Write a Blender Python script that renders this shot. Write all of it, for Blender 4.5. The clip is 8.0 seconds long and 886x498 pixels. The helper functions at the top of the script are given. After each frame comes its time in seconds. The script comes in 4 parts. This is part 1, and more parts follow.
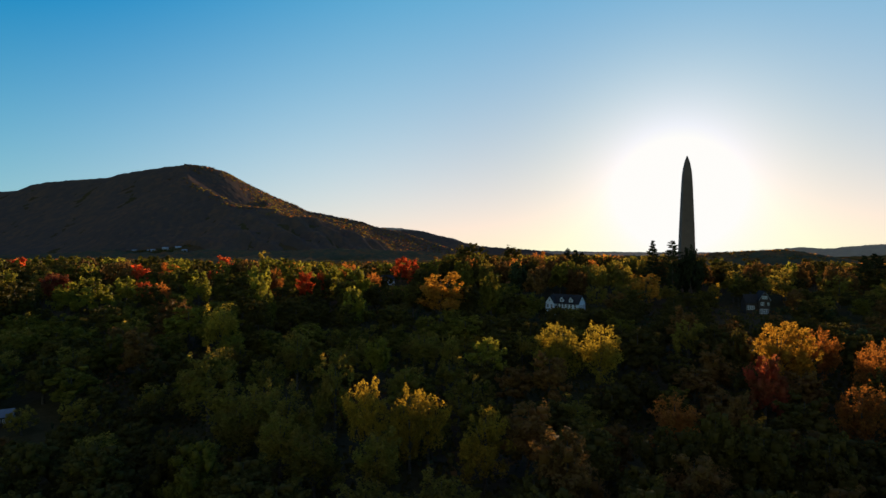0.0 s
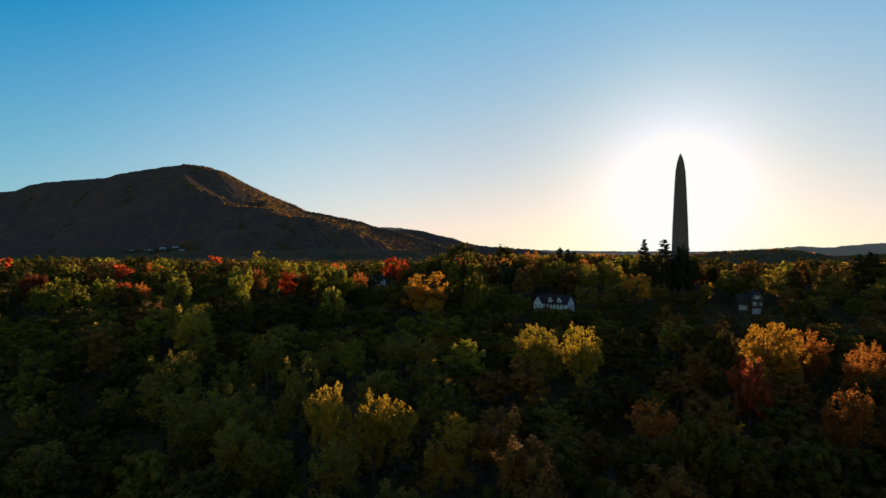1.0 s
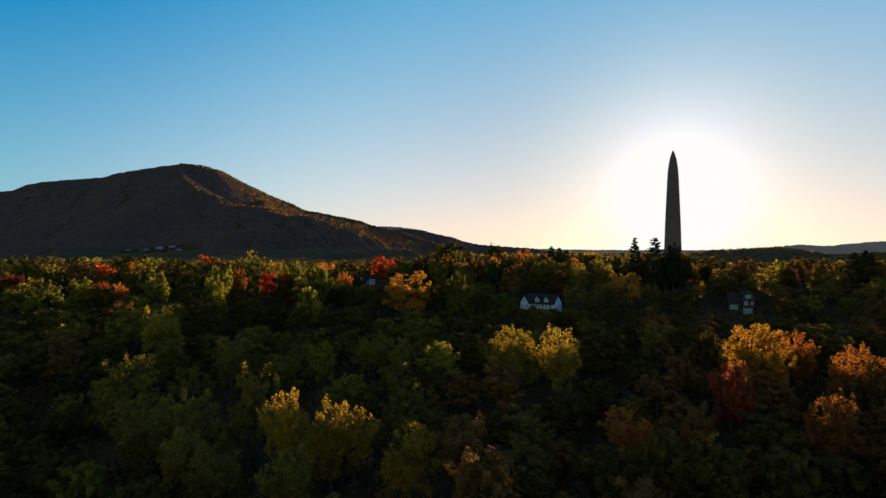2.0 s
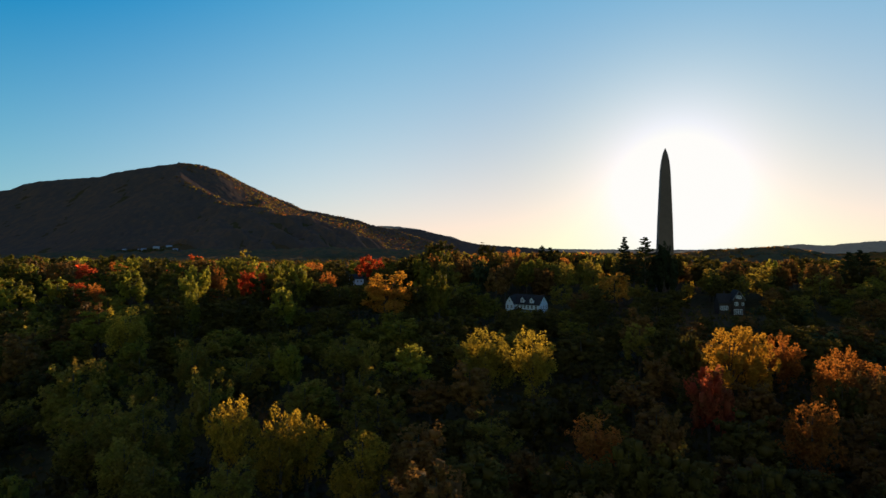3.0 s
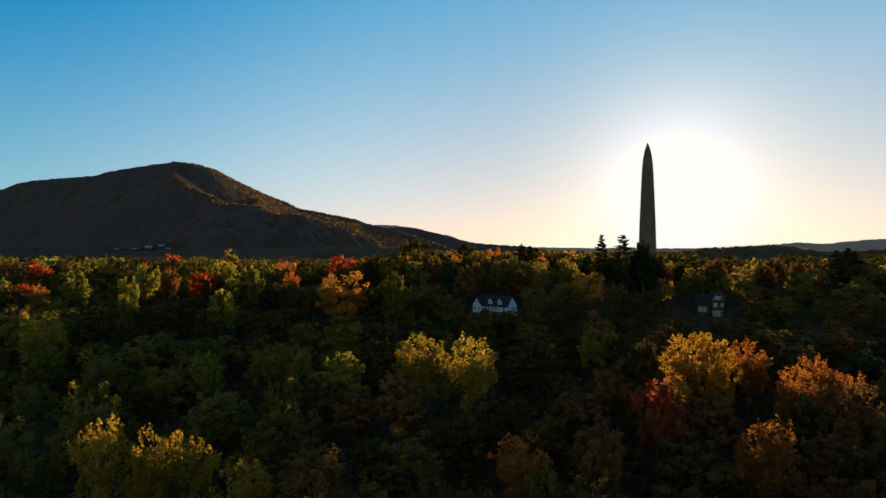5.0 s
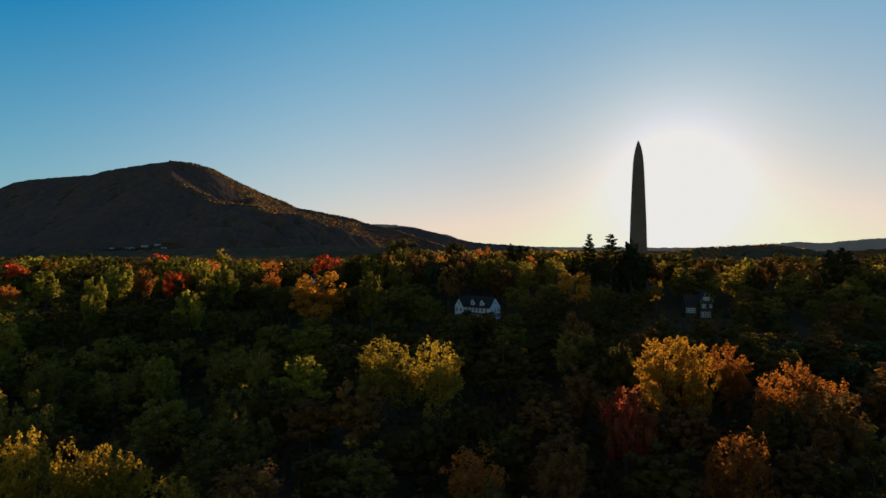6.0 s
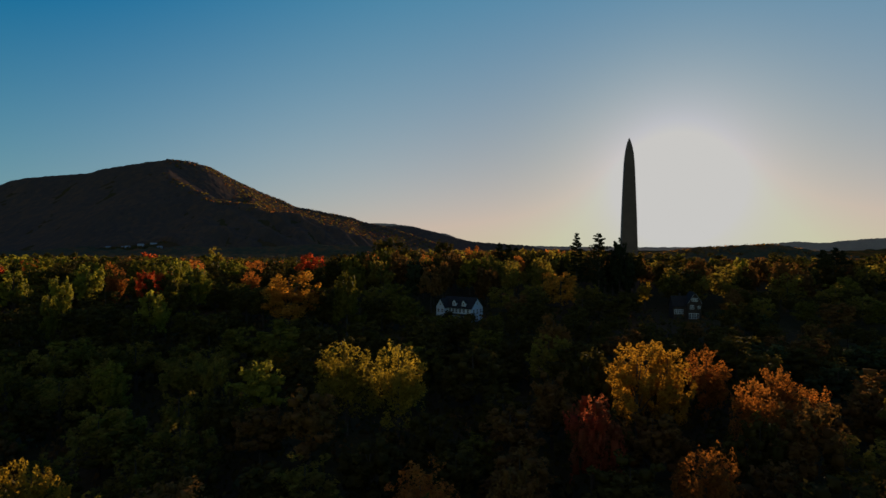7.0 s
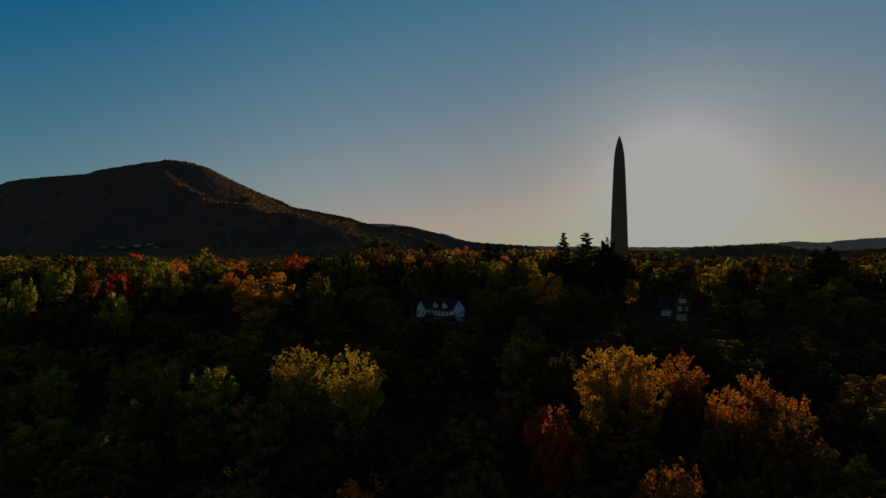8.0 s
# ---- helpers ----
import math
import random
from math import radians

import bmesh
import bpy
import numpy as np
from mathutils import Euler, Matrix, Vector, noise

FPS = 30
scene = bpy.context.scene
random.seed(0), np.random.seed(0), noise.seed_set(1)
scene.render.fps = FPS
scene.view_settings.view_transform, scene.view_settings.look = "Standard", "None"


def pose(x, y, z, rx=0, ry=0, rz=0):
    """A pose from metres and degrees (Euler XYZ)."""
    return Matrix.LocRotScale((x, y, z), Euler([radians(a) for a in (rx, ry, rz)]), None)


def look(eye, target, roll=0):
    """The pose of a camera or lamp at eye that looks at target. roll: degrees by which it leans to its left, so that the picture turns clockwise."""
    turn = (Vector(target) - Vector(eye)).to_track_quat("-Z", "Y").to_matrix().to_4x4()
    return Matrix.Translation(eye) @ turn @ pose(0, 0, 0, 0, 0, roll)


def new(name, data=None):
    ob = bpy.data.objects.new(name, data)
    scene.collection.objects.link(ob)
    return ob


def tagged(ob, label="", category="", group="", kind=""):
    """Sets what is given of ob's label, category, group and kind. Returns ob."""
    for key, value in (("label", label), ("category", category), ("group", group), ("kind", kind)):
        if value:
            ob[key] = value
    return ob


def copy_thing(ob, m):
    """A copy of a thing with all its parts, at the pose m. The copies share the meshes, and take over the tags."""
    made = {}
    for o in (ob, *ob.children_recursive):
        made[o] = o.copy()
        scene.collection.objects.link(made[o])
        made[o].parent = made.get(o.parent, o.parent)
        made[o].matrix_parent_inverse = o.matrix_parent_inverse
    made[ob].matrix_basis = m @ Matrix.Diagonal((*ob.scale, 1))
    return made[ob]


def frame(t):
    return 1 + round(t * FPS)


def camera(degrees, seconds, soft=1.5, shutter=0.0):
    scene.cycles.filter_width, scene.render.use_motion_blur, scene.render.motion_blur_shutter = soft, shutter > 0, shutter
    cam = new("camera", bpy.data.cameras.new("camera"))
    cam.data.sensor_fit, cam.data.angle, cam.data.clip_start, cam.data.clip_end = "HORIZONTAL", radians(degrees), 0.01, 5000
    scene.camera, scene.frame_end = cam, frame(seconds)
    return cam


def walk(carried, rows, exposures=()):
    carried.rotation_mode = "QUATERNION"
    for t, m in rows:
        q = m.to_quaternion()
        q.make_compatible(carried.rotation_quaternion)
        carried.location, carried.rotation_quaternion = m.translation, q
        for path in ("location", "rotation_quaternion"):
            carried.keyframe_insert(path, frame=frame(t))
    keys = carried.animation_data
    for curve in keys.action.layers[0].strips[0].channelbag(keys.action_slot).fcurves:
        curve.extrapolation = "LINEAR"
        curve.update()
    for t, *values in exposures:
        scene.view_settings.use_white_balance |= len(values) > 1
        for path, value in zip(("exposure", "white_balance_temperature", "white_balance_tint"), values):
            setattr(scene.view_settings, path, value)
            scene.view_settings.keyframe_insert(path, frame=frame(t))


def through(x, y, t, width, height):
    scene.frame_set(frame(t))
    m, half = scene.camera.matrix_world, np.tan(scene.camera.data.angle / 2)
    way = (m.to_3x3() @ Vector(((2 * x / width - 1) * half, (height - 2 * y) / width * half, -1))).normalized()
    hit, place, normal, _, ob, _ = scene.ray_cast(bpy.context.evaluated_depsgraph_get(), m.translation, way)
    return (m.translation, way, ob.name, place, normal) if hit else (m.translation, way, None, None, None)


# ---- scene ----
cam = camera(76.6, 8.0)
PATH = [
    (0, (1.235, -1.099, 44.511), (1.249, 0.901, 44.512), 0.3),
    (0.5, (4.641, 1.463, 44.418), (4.654, 3.463, 44.419), 0.1),
    (1, (8.077, 4.102, 44.345), (8.09, 6.102, 44.345), 0.2),
    (1.5, (11.66, 6.861, 44.32), (11.673, 8.861, 44.318), 0.1),
    (3, (23.04, 15.463, 44.235), (23.052, 17.463, 44.23), 0.1),
    (3.5, (26.944, 18.539, 44.219), (26.955, 20.539, 44.213), -0.0),
    (4, (30.904, 21.736, 44.183), (30.917, 23.736, 44.176), 0.0),
    (4.5, (34.801, 24.899, 44.154), (34.814, 26.899, 44.146), 0.0),
    (6, (46.486, 34.148, 44.189), (46.5, 36.148, 44.178), 0.0),
    (6.5, (50.353, 37.326, 44.21), (50.368, 39.326, 44.197), 0.0),
    (7, (54.171, 40.472, 44.197), (54.186, 42.472, 44.183), 0.1),
    (7.5, (57.994, 43.56, 44.15), (58.01, 45.56, 44.136), 0.1),
    (8, (61.972, 46.617, 44.114), (61.987, 48.617, 44.101), 0.0),
]
FADE = [(0.0, 1.2), (5.3, 1.2), (5.8, 1.02), (6.0, 0.93), (6.5, 0.68), (7.0, 0.41), (7.5, 0.11), (8.0, -0.22)]
walk(cam, [(t, look(eye, target, roll)) for t, eye, target, roll in PATH], FADE)


# ---- sky and sun ----
SUN = Vector((0.4238, 0.9954, 0.1115)).normalized()
SUN_ELEVATION = math.asin(SUN.z)
SUN_AZIMUTH = math.atan2(SUN.x, SUN.y)

world = bpy.data.worlds.new("evening_sky")
scene.world = world
world.use_nodes = True
wn, wl = world.node_tree.nodes, world.node_tree.links
wn.clear()


def wmath(op, a, b=None):
    n = wn.new("ShaderNodeMath")
    n.operation = op
    for k, v in enumerate((a, b)):
        if v is None:
            continue
        if isinstance(v, (int, float)):
            n.inputs[k].default_value = v
        else:
            wl.new(v, n.inputs[k])
    return n.outputs[0]


def wvec(op, a, b):
    n = wn.new("ShaderNodeVectorMath")
    n.operation = op
    for k, v in enumerate((a, b)):
        if isinstance(v, (tuple, Vector)):
            n.inputs[k].default_value = v
        else:
            wl.new(v, n.inputs[k])
    return n


def wscale(vec, fac):
    n = wn.new("ShaderNodeVectorMath")
    n.operation = "SCALE"
    for k, v in ((0, vec), (3, fac)):
        if isinstance(v, (tuple, int, float)):
            n.inputs[k].default_value = v
        else:
            wl.new(v, n.inputs[k])
    return n.outputs[0]


sky = wn.new("ShaderNodeTexSky")
sky.sky_type = "NISHITA"
sky.sun_disc = False
sky.sun_elevation = SUN_ELEVATION
sky.sun_rotation = SUN_AZIMUTH
sky.altitude = 300
sky.air_density, sky.dust_density, sky.ozone_density = 1.0, 0.15, 2.5
coord = wn.new("ShaderNodeTexCoord").outputs["Generated"]
toward = wmath("MAXIMUM", wvec("DOT_PRODUCT", coord, tuple(SUN)).outputs["Value"], 0.0)
up = wmath("MAXIMUM", wn.new("ShaderNodeSeparateXYZ").outputs[2], 0.0)
wl.new(coord, up.node.inputs[0].links[0].from_node.inputs[0])
low = wmath("EXPONENT", wmath("MULTIPLY", up, -1 / 0.15))
mid = wmath("EXPONENT", wmath("MULTIPLY", up, -1 / 0.31))
rim = wmath("EXPONENT", wmath("MULTIPLY", up, -1 / 0.1))
band = wmath("EXPONENT", wmath("MULTIPLY", up, -1 / 0.25))
away = wmath("MULTIPLY", wmath("SUBTRACT", 1.0, wvec("DOT_PRODUCT", coord, tuple(SUN)).outputs["Value"]), 0.5)
dusk = wmath("POWER", away, 2.0)
clear = wmath("SUBTRACT", 1.0, wmath("MULTIPLY", away, 0.75))
# clear blue above, pale towards the horizon, warm opposite the sun, and bright haze round the low sun
total = wvec("SUBTRACT", wscale(sky.outputs[0], 0.02), (0.042, 0.0, 0.0)).outputs[0]
for colour, amount in (
    ((0.0, 0.045, 0.50), clear),
    ((0.19, 0.0, 0.0), low),
    ((0.0, 0.52, 0.22), mid),
    ((0.38, 0.25, 0.14), dusk),
    ((1.04, 0.075, 0.0), wmath("MULTIPLY", wmath("POWER", toward, 3), mid)),
    ((0.0, 0.30, 0.08), wmath("POWER", toward, 4)),
    ((0.34, 0.13, 0.07), wmath("POWER", toward, 110)),
    ((0.17, 0.26, 0.45), wmath("POWER", toward, 330)),
    ((-0.138, -0.443, -0.542), wmath("MULTIPLY", toward, rim)),
    ((0.496, 0.399, 0.355), wmath("MULTIPLY", toward, band)),
    ((-0.258, -0.178, -0.081), toward),
    ((0.209, 0.302, 0.122), wmath("POWER", toward, 3)),
    ((-0.008, -0.261, -0.005), wmath("POWER", toward, 10)),
    ((0.215, 0.543, 0.776), wmath("MULTIPLY", wmath("POWER", toward, 10), rim)),
    ((-0.746, -0.674, -0.856), wmath("MULTIPLY", wmath("POWER", toward, 10), band)),
    ((0.241, 0.321, 0.123), wmath("POWER", toward, 40)),
    ((-0.035, -0.009, 0.146), wmath("POWER", toward, 120)),
):
    total = wvec("ADD", total, wscale(colour, amount)).outputs[0]
total = wvec("MAXIMUM", total, (0.01, 0.02, 0.03)).outputs[0]
total = wvec("MINIMUM", total, (1.0, 0.985, 0.955)).outputs[0]
background = wn.new("ShaderNodeBackground")
background.inputs[1].default_value = 0.435
wl.new(total, background.inputs[0])
wl.new(background.outputs[0], wn.new("ShaderNodeOutputWorld").inputs[0])

sun = new("sun", bpy.data.lights.new("sun", "SUN"))
sun.data.energy, sun.data.angle, sun.data.color = 5.0, radians(0.5), (1.0, 0.72, 0.42)
sun.matrix_world = look(tuple(SUN * 100), (0, 0, 0))


# ---- materials ----
class Nodes:
    """A small builder for node materials."""

    def __init__(self, name):
        self.mat = bpy.data.materials.new(name)
        self.mat.use_nodes = True
        self.tree = self.mat.node_tree
        self.tree.nodes.clear()

    def node(self, kind, settings=None, **sockets):
        n = self.tree.nodes.new(kind)
        for key, value in (settings or {}).items():
            setattr(n, key, value)
        for key, value in sockets.items():
            self.put(n, key.replace("_", " "), value)
        return n

    def put(self, n, key, value):
        key = int(key) if isinstance(key, str) and key.isdigit() else key
        if isinstance(value, bpy.types.NodeSocket):
            self.tree.links.new(value, n.inputs[key])
        elif isinstance(value, tuple) and len(value) == 3 and n.inputs[key].type == "RGBA":
            n.inputs[key].default_value = (*value, 1)
        else:
            n.inputs[key].default_value = value

    def noise(self, scale, detail=3.0, space="Object", rough=0.6):
        c = self.node("ShaderNodeTexCoord").outputs[space]
        return self.node("ShaderNodeTexNoise", Vector=c, Scale=scale, Detail=detail, Roughness=rough).outputs["Fac"]

    def ramp(self, fac, stops):
        n = self.node("ShaderNodeValToRGB", Fac=fac)
        while len(n.color_ramp.elements) < len(stops):
            n.color_ramp.elements.new(0.5)
        for e, (p, c) in zip(n.color_ramp.elements, stops):
            e.position, e.color = p, (*c, 1)
        return n.outputs["Color"]

    def mix(self, fac, a, b, blend="MIX"):
        n = self.node("ShaderNodeMix", {"data_type": "RGBA", "blend_type": blend})
        for k, v in ((0, fac), (6, a), (7, b)):
            self.put(n, k, (*v, 1) if isinstance(v, tuple) and len(v) == 3 else v)
        return n.outputs[2]

    def math(self, op, a, b):
        n = self.node("ShaderNodeMath", {"operation": op})
        self.put(n, 0, a)
        self.put(n, 1, b)
        return n.outputs[0]

    def range(self, fac, a, b, c, d):
        n = self.node("ShaderNodeMapRange")
        for k, v in enumerate((fac, a, b, c, d)):
            self.put(n, k, v)
        return n.outputs[0]

    def bump(self, height, strength, distance):
        return self.node("ShaderNodeBump", Height=height, Strength=strength, Distance=distance).outputs[0]

    def done(self, shader):
        out = self.node("ShaderNodeOutputMaterial")
        self.tree.links.new(shader, out.inputs[0])
        return self.mat

    def principled(self, colour, rough=0.8, normal=None, metal=0.0, spec=0.3):
        n = self.node("ShaderNodeBsdfPrincipled", Base_Color=colour, Roughness=rough, Metallic=metal)
        n.inputs["Specular IOR Level"].default_value = spec
        if normal is not None:
            self.put(n, "Normal", normal)
        return self.done(n.outputs[0])


def leaf_material(name, main, other, through=0.55, patch=0.22):
    """Thin leaves that let light through; two hues in patches over the crown, every spray a little different."""
    m = Nodes(name)
    hue = m.mix(m.range(m.noise(patch, 2.0), 0.38, 0.62, 0.0, 1.0), main, other)
    geo = m.node("ShaderNodeNewGeometry").outputs["Random Per Island"]
    obj = m.node("ShaderNodeObjectInfo").outputs["Random"]
    tone = m.node("ShaderNodeAttribute", {"attribute_name": "tone"}).outputs["Fac"]
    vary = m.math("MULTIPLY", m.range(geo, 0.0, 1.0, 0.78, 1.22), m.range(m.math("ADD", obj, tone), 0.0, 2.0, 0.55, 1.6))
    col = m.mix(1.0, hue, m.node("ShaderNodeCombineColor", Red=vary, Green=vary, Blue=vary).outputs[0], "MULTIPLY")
    front = m.node("ShaderNodeBsdfDiffuse", Color=col, Roughness=0.6).outputs[0]
    back = m.node("ShaderNodeBsdfTranslucent", Color=col).outputs[0]
    gloss = m.node("ShaderNodeBsdfGlossy", Color=(0.5, 0.5, 0.5), Roughness=0.55).outputs[0]
    a = m.node("ShaderNodeMixShader", Fac=through)
    m.put(a, 1, front), m.put(a, 2, back)
    b = m.node("ShaderNodeMixShader", Fac=0.012)
    m.put(b, 1, a.outputs[0]), m.put(b, 2, gloss)
    return m.done(b.outputs[0])


LEAF = {
    "green": leaf_material("green_leaves", (0.100, 0.085, 0.010), (0.130, 0.102, 0.012), through=0.38),
    "dark": leaf_material("dark_green_leaves", (0.058, 0.045, 0.008), (0.080, 0.057, 0.010), through=0.3),
    "olive": leaf_material("olive_leaves", (0.20, 0.155, 0.02), (0.23, 0.145, 0.022)),
    "lime": leaf_material("yellow_green_leaves", (0.27, 0.225, 0.022), (0.20, 0.175, 0.02), through=0.55),
    "straw": leaf_material("olive_yellow_leaves", (0.33, 0.212, 0.02), (0.25, 0.175, 0.02)),
    "yellow": leaf_material("ochre_yellow_leaves", (0.38, 0.215, 0.018), (0.28, 0.18, 0.018)),
    "orange": leaf_material("orange_leaves", (0.39, 0.118, 0.018), (0.31, 0.115, 0.020)),
    "amber": leaf_material("amber_leaves", (0.405, 0.192, 0.018), (0.31, 0.16, 0.018)),
    "copper": leaf_material("copper_leaves", (0.46, 0.19, 0.02), (0.36, 0.17, 0.02)),
    "crimson": leaf_material("crimson_leaves", (0.27, 0.045, 0.02), (0.20, 0.06, 0.022)),
    "red": leaf_material("red_leaves", (0.52, 0.062, 0.018), (0.40, 0.085, 0.018)),
    "russet": leaf_material("russet_leaves", (0.172, 0.078, 0.020), (0.135, 0.072, 0.018), through=0.4),
    "needle": leaf_material("pine_needles", (0.025, 0.032, 0.013), (0.034, 0.041, 0.015), through=0.15),
}
WORDS = {
    "green": "green leafy", "dark": "dark green leafy", "olive": "olive green and brown", "lime": "yellow-green", "straw": "olive yellow", "yellow": "ochre yellow",
    "orange": "orange autumn", "amber": "amber and gold autumn", "copper": "copper orange autumn", "crimson": "dark crimson", "red": "deep red autumn", "russet": "russet brown", "needle": "dark evergreen",
}


def bark_material():
    m = Nodes("bark")
    n = m.noise(3.0, 5.0)
    return m.principled(m.ramp(n, [(0.3, (0.035, 0.026, 0.02)), (0.7, (0.11, 0.085, 0.065))]), 0.95, m.bump(n, 0.8, 0.05))


BARK = bark_material()


def ground_material():
    m = Nodes("grass_and_leaf_litter")
    big, small = m.noise(0.012, 3.0), m.noise(0.6, 5.0)
    col = m.mix(m.range(big, 0.45, 0.6, 0.0, 1.0), (0.075, 0.058, 0.024), (0.095, 0.058, 0.028))
    col = m.mix(0.6, col, m.ramp(small, [(0.3, (0.35, 0.35, 0.35)), (0.7, (1.0, 1.0, 1.0))]), "MULTIPLY")
    return m.principled(col, 1.0, m.bump(small, 0.6, 0.3), spec=0.0)


def canopy_material(name, stops):
    """Woods seen from far: each crown has its own tone, with leafy grain."""
    m = Nodes(name)
    tone = m.node("ShaderNodeAttribute", {"attribute_name": "tone"}).outputs["Fac"]
    drift = m.range(m.noise(0.004, 3.0), 0.3, 0.7, -0.25, 0.25)
    grain = m.noise(0.35, 4.0, rough=0.75)
    col = m.ramp(m.math("ADD", tone, drift), stops)
    col = m.mix(0.4, col, m.ramp(grain, [(0.3, (0.5, 0.5, 0.5)), (0.72, (1.25, 1.25, 1.25))]), "MULTIPLY")
    relief = m.bump(grain, 0.5, 0.8)
    a = m.node("ShaderNodeMixShader", Fac=0.4)
    m.put(a, 1, m.node("ShaderNodeBsdfDiffuse", Color=col, Roughness=0.6, Normal=relief).outputs[0])
    m.put(a, 2, m.node("ShaderNodeBsdfTranslucent", Color=col, Normal=relief).outputs[0])
    return m.done(a.outputs[0])


GROUND = ground_material()
WOODS_NEAR = canopy_material("mixed_autumn_woods", [(0.0, (0.055, 0.05, 0.022)), (0.4, (0.08, 0.066, 0.025)), (0.62, (0.12, 0.085, 0.026)), (0.8, (0.18, 0.09, 0.026)), (1.0, (0.22, 0.065, 0.024))])
# cooler copy of the mixed woods with the valley's shade tint in its colour
WOODS_VALLEY = canopy_material("shaded_mixed_woods", [(0.0, (0.080, 0.088, 0.060)), (0.5, (0.115, 0.105, 0.066)), (0.8, (0.16, 0.112, 0.066)), (1.0, (0.22, 0.115, 0.058))])
WOODS_HILL = canopy_material("rust_autumn_woods", [(0.0, (0.114, 0.087, 0.080)), (0.6, (0.142, 0.100, 0.082)), (1.0, (0.188, 0.115, 0.083))])
# amber foliage brightened so its colour also holds the warm haze glow
WOODS_KNOLL = canopy_material("haze_glow_amber_woods", [(0.0, (0.14, 0.09, 0.05)), (0.6, (0.20, 0.115, 0.055)), (1.0, (0.27, 0.14, 0.06))])
# pale warm colour stands in for the distance haze over the far woods
WOODS_FAR = canopy_material("haze_coloured_far_woods", [(0.0, (0.52, 0.37, 0.27)), (1.0, (0.60, 0.43, 0.30))])


# ---- terrain ----
def smooth(a):
    return a * a * (3 - 2 * a)


# crest lines of the hills: x, y, z of the tree tops along each
MOUNTAIN = [(-2551, 2450, 255), (-2203, 2420, 270), (-1895, 2400, 284), (-1774, 2400, 292), (-1720, 2400, 318), (-1653, 2400, 330), (-1532, 2400, 339), (-1411, 2400, 348), (-1356, 2410, 367),
            (-1179, 2420, 398), (-1093, 2430, 409), (-1033, 2510, 409), (-1005, 2600, 403), (-969, 2720, 376), (-887, 2900, 328), (-799, 3010, 290), (-723, 3070, 252), (-640, 3120, 239),
            (-524, 3180, 217), (-431, 3200, 199), (-373, 3200, 177), (-202, 3150, 137), (-42, 3050, 84), (49, 2950, 53)]
SPUR = [(-1075, 2420, 400), (-1040, 2300, 350), (-985, 2190, 318), (-905, 2140, 272), (-840, 2110, 243), (-795, 2085, 219), (-685, 2060, 200), (-610, 2100, 178), (-540, 2170, 140), (-480, 2260, 110)]
APRON = MOUNTAIN[14:]
SECOND = [(-536, 3700, 153), (-219, 3700, 171), (-126, 3700, 164), (-14, 3700, 138), (117, 3700, 93), (322, 3700, 63), (620, 3700, 44)]
THIRD = [(-833, 4500, 190), (-561, 4500, 214), (-425, 4500, 219), (-316, 4500, 214), (-198, 4500, 199), (74, 4500, 140)]
KNOLL = [(483, 1150, 32), (550, 1120, 41), (573, 1100, 44), (617, 1080, 47), (649, 1060, 49), (678, 1040, 41), (717, 1020, 33), (753, 1000, 27)]
RIDGE = [(1709, 3350, 34), (1816, 3300, 44), (1985, 3250, 58), (2084, 3200, 67), (2213, 3200, 61), (2295, 3180, 65), (2368, 3150, 76), (2450, 3100, 85), (2770, 3000, 96)]
RIM = [(307, 4600, 49), (1234, 4600, 33), (1929, 4600, 31), (2340, 4500, 35)]
BASE = 9.0
PROFILE_Y = [-5000, -300, 0, 80, 115, 155, 210, 260, 320, 400, 600, 1000, 5000]
PROFILE_Z = [0, -14, -12, -7, -2, 4, 9, 13, 16, 17, 14, 9, 9]


def wave(X, Y, size, seed):
    """Smooth rolling noise from a few crossing waves."""
    r = np.random.RandomState(seed)
    total = np.zeros_like(X)
    for k in range(7):
        a, p, f = r.uniform(0, 2 * math.pi), r.uniform(0, 6.28), 2 * math.pi / (size * r.uniform(0.6, 1.6))
        total = total + np.sin((X * math.cos(a) + Y * math.sin(a)) * f + p)
    return total / 7


def rise(X, Y, crest, slope, round_top, gullies):
    best = np.zeros_like(X)
    for (x0, y0, z0), (x1, y1, z1) in zip(crest, crest[1:]):
        dx, dy = x1 - x0, y1 - y0
        t = np.clip(((X - x0) * dx + (Y - y0) * dy) / (dx * dx + dy * dy), 0, 1)
        d = np.hypot(X - x0 - t * dx, Y - y0 - t * dy)
        top = np.maximum(z0 + t * (z1 - z0) - 9 - BASE, 1.0)
        u = np.clip(d / (top / slope + 60), 0, 1)
        carve = smooth(np.clip(u * 3, 0, 1)) * (0.05 * (1 - gullies[0]) + 0.03 * (1 - gullies[1]))
        best = np.maximum(best, top * (1 - u ** round_top) ** (0.6 + 0.75 * round_top) * (1 - carve))
    return best


def ledge(along, X, Y):
    """How far the spur's top leans gently out in front of its crest."""
    return np.interp(along, [-1000, -800, -680, -560, -480], [12, 40, 100, 190, 230]) * (1 + 0.45 * wave(X, Y, 150, 31))


def brow(X, Y, crest, gentle, steep):
    """A ridge with a gently sloping back, broader towards its foot, and steeper sides."""
    best = np.zeros_like(X)
    for (x0, y0, z0), (x1, y1, z1) in zip(crest, crest[1:]):
        dx, dy = x1 - x0, y1 - y0
        t = np.clip(((X - x0) * dx + (Y - y0) * dy) / (dx * dx + dy * dy), 0, 1)
        d = np.hypot(X - x0 - t * dx, Y - y0 - t * dy)
        reach = ledge(x0 + t * dx, X, Y)
        fall = gentle * np.minimum(d, reach) + steep * np.maximum(d - reach, 0)
        best = np.maximum(best, z0 + t * (z1 - z0) - 11 - BASE - fall)
    return best


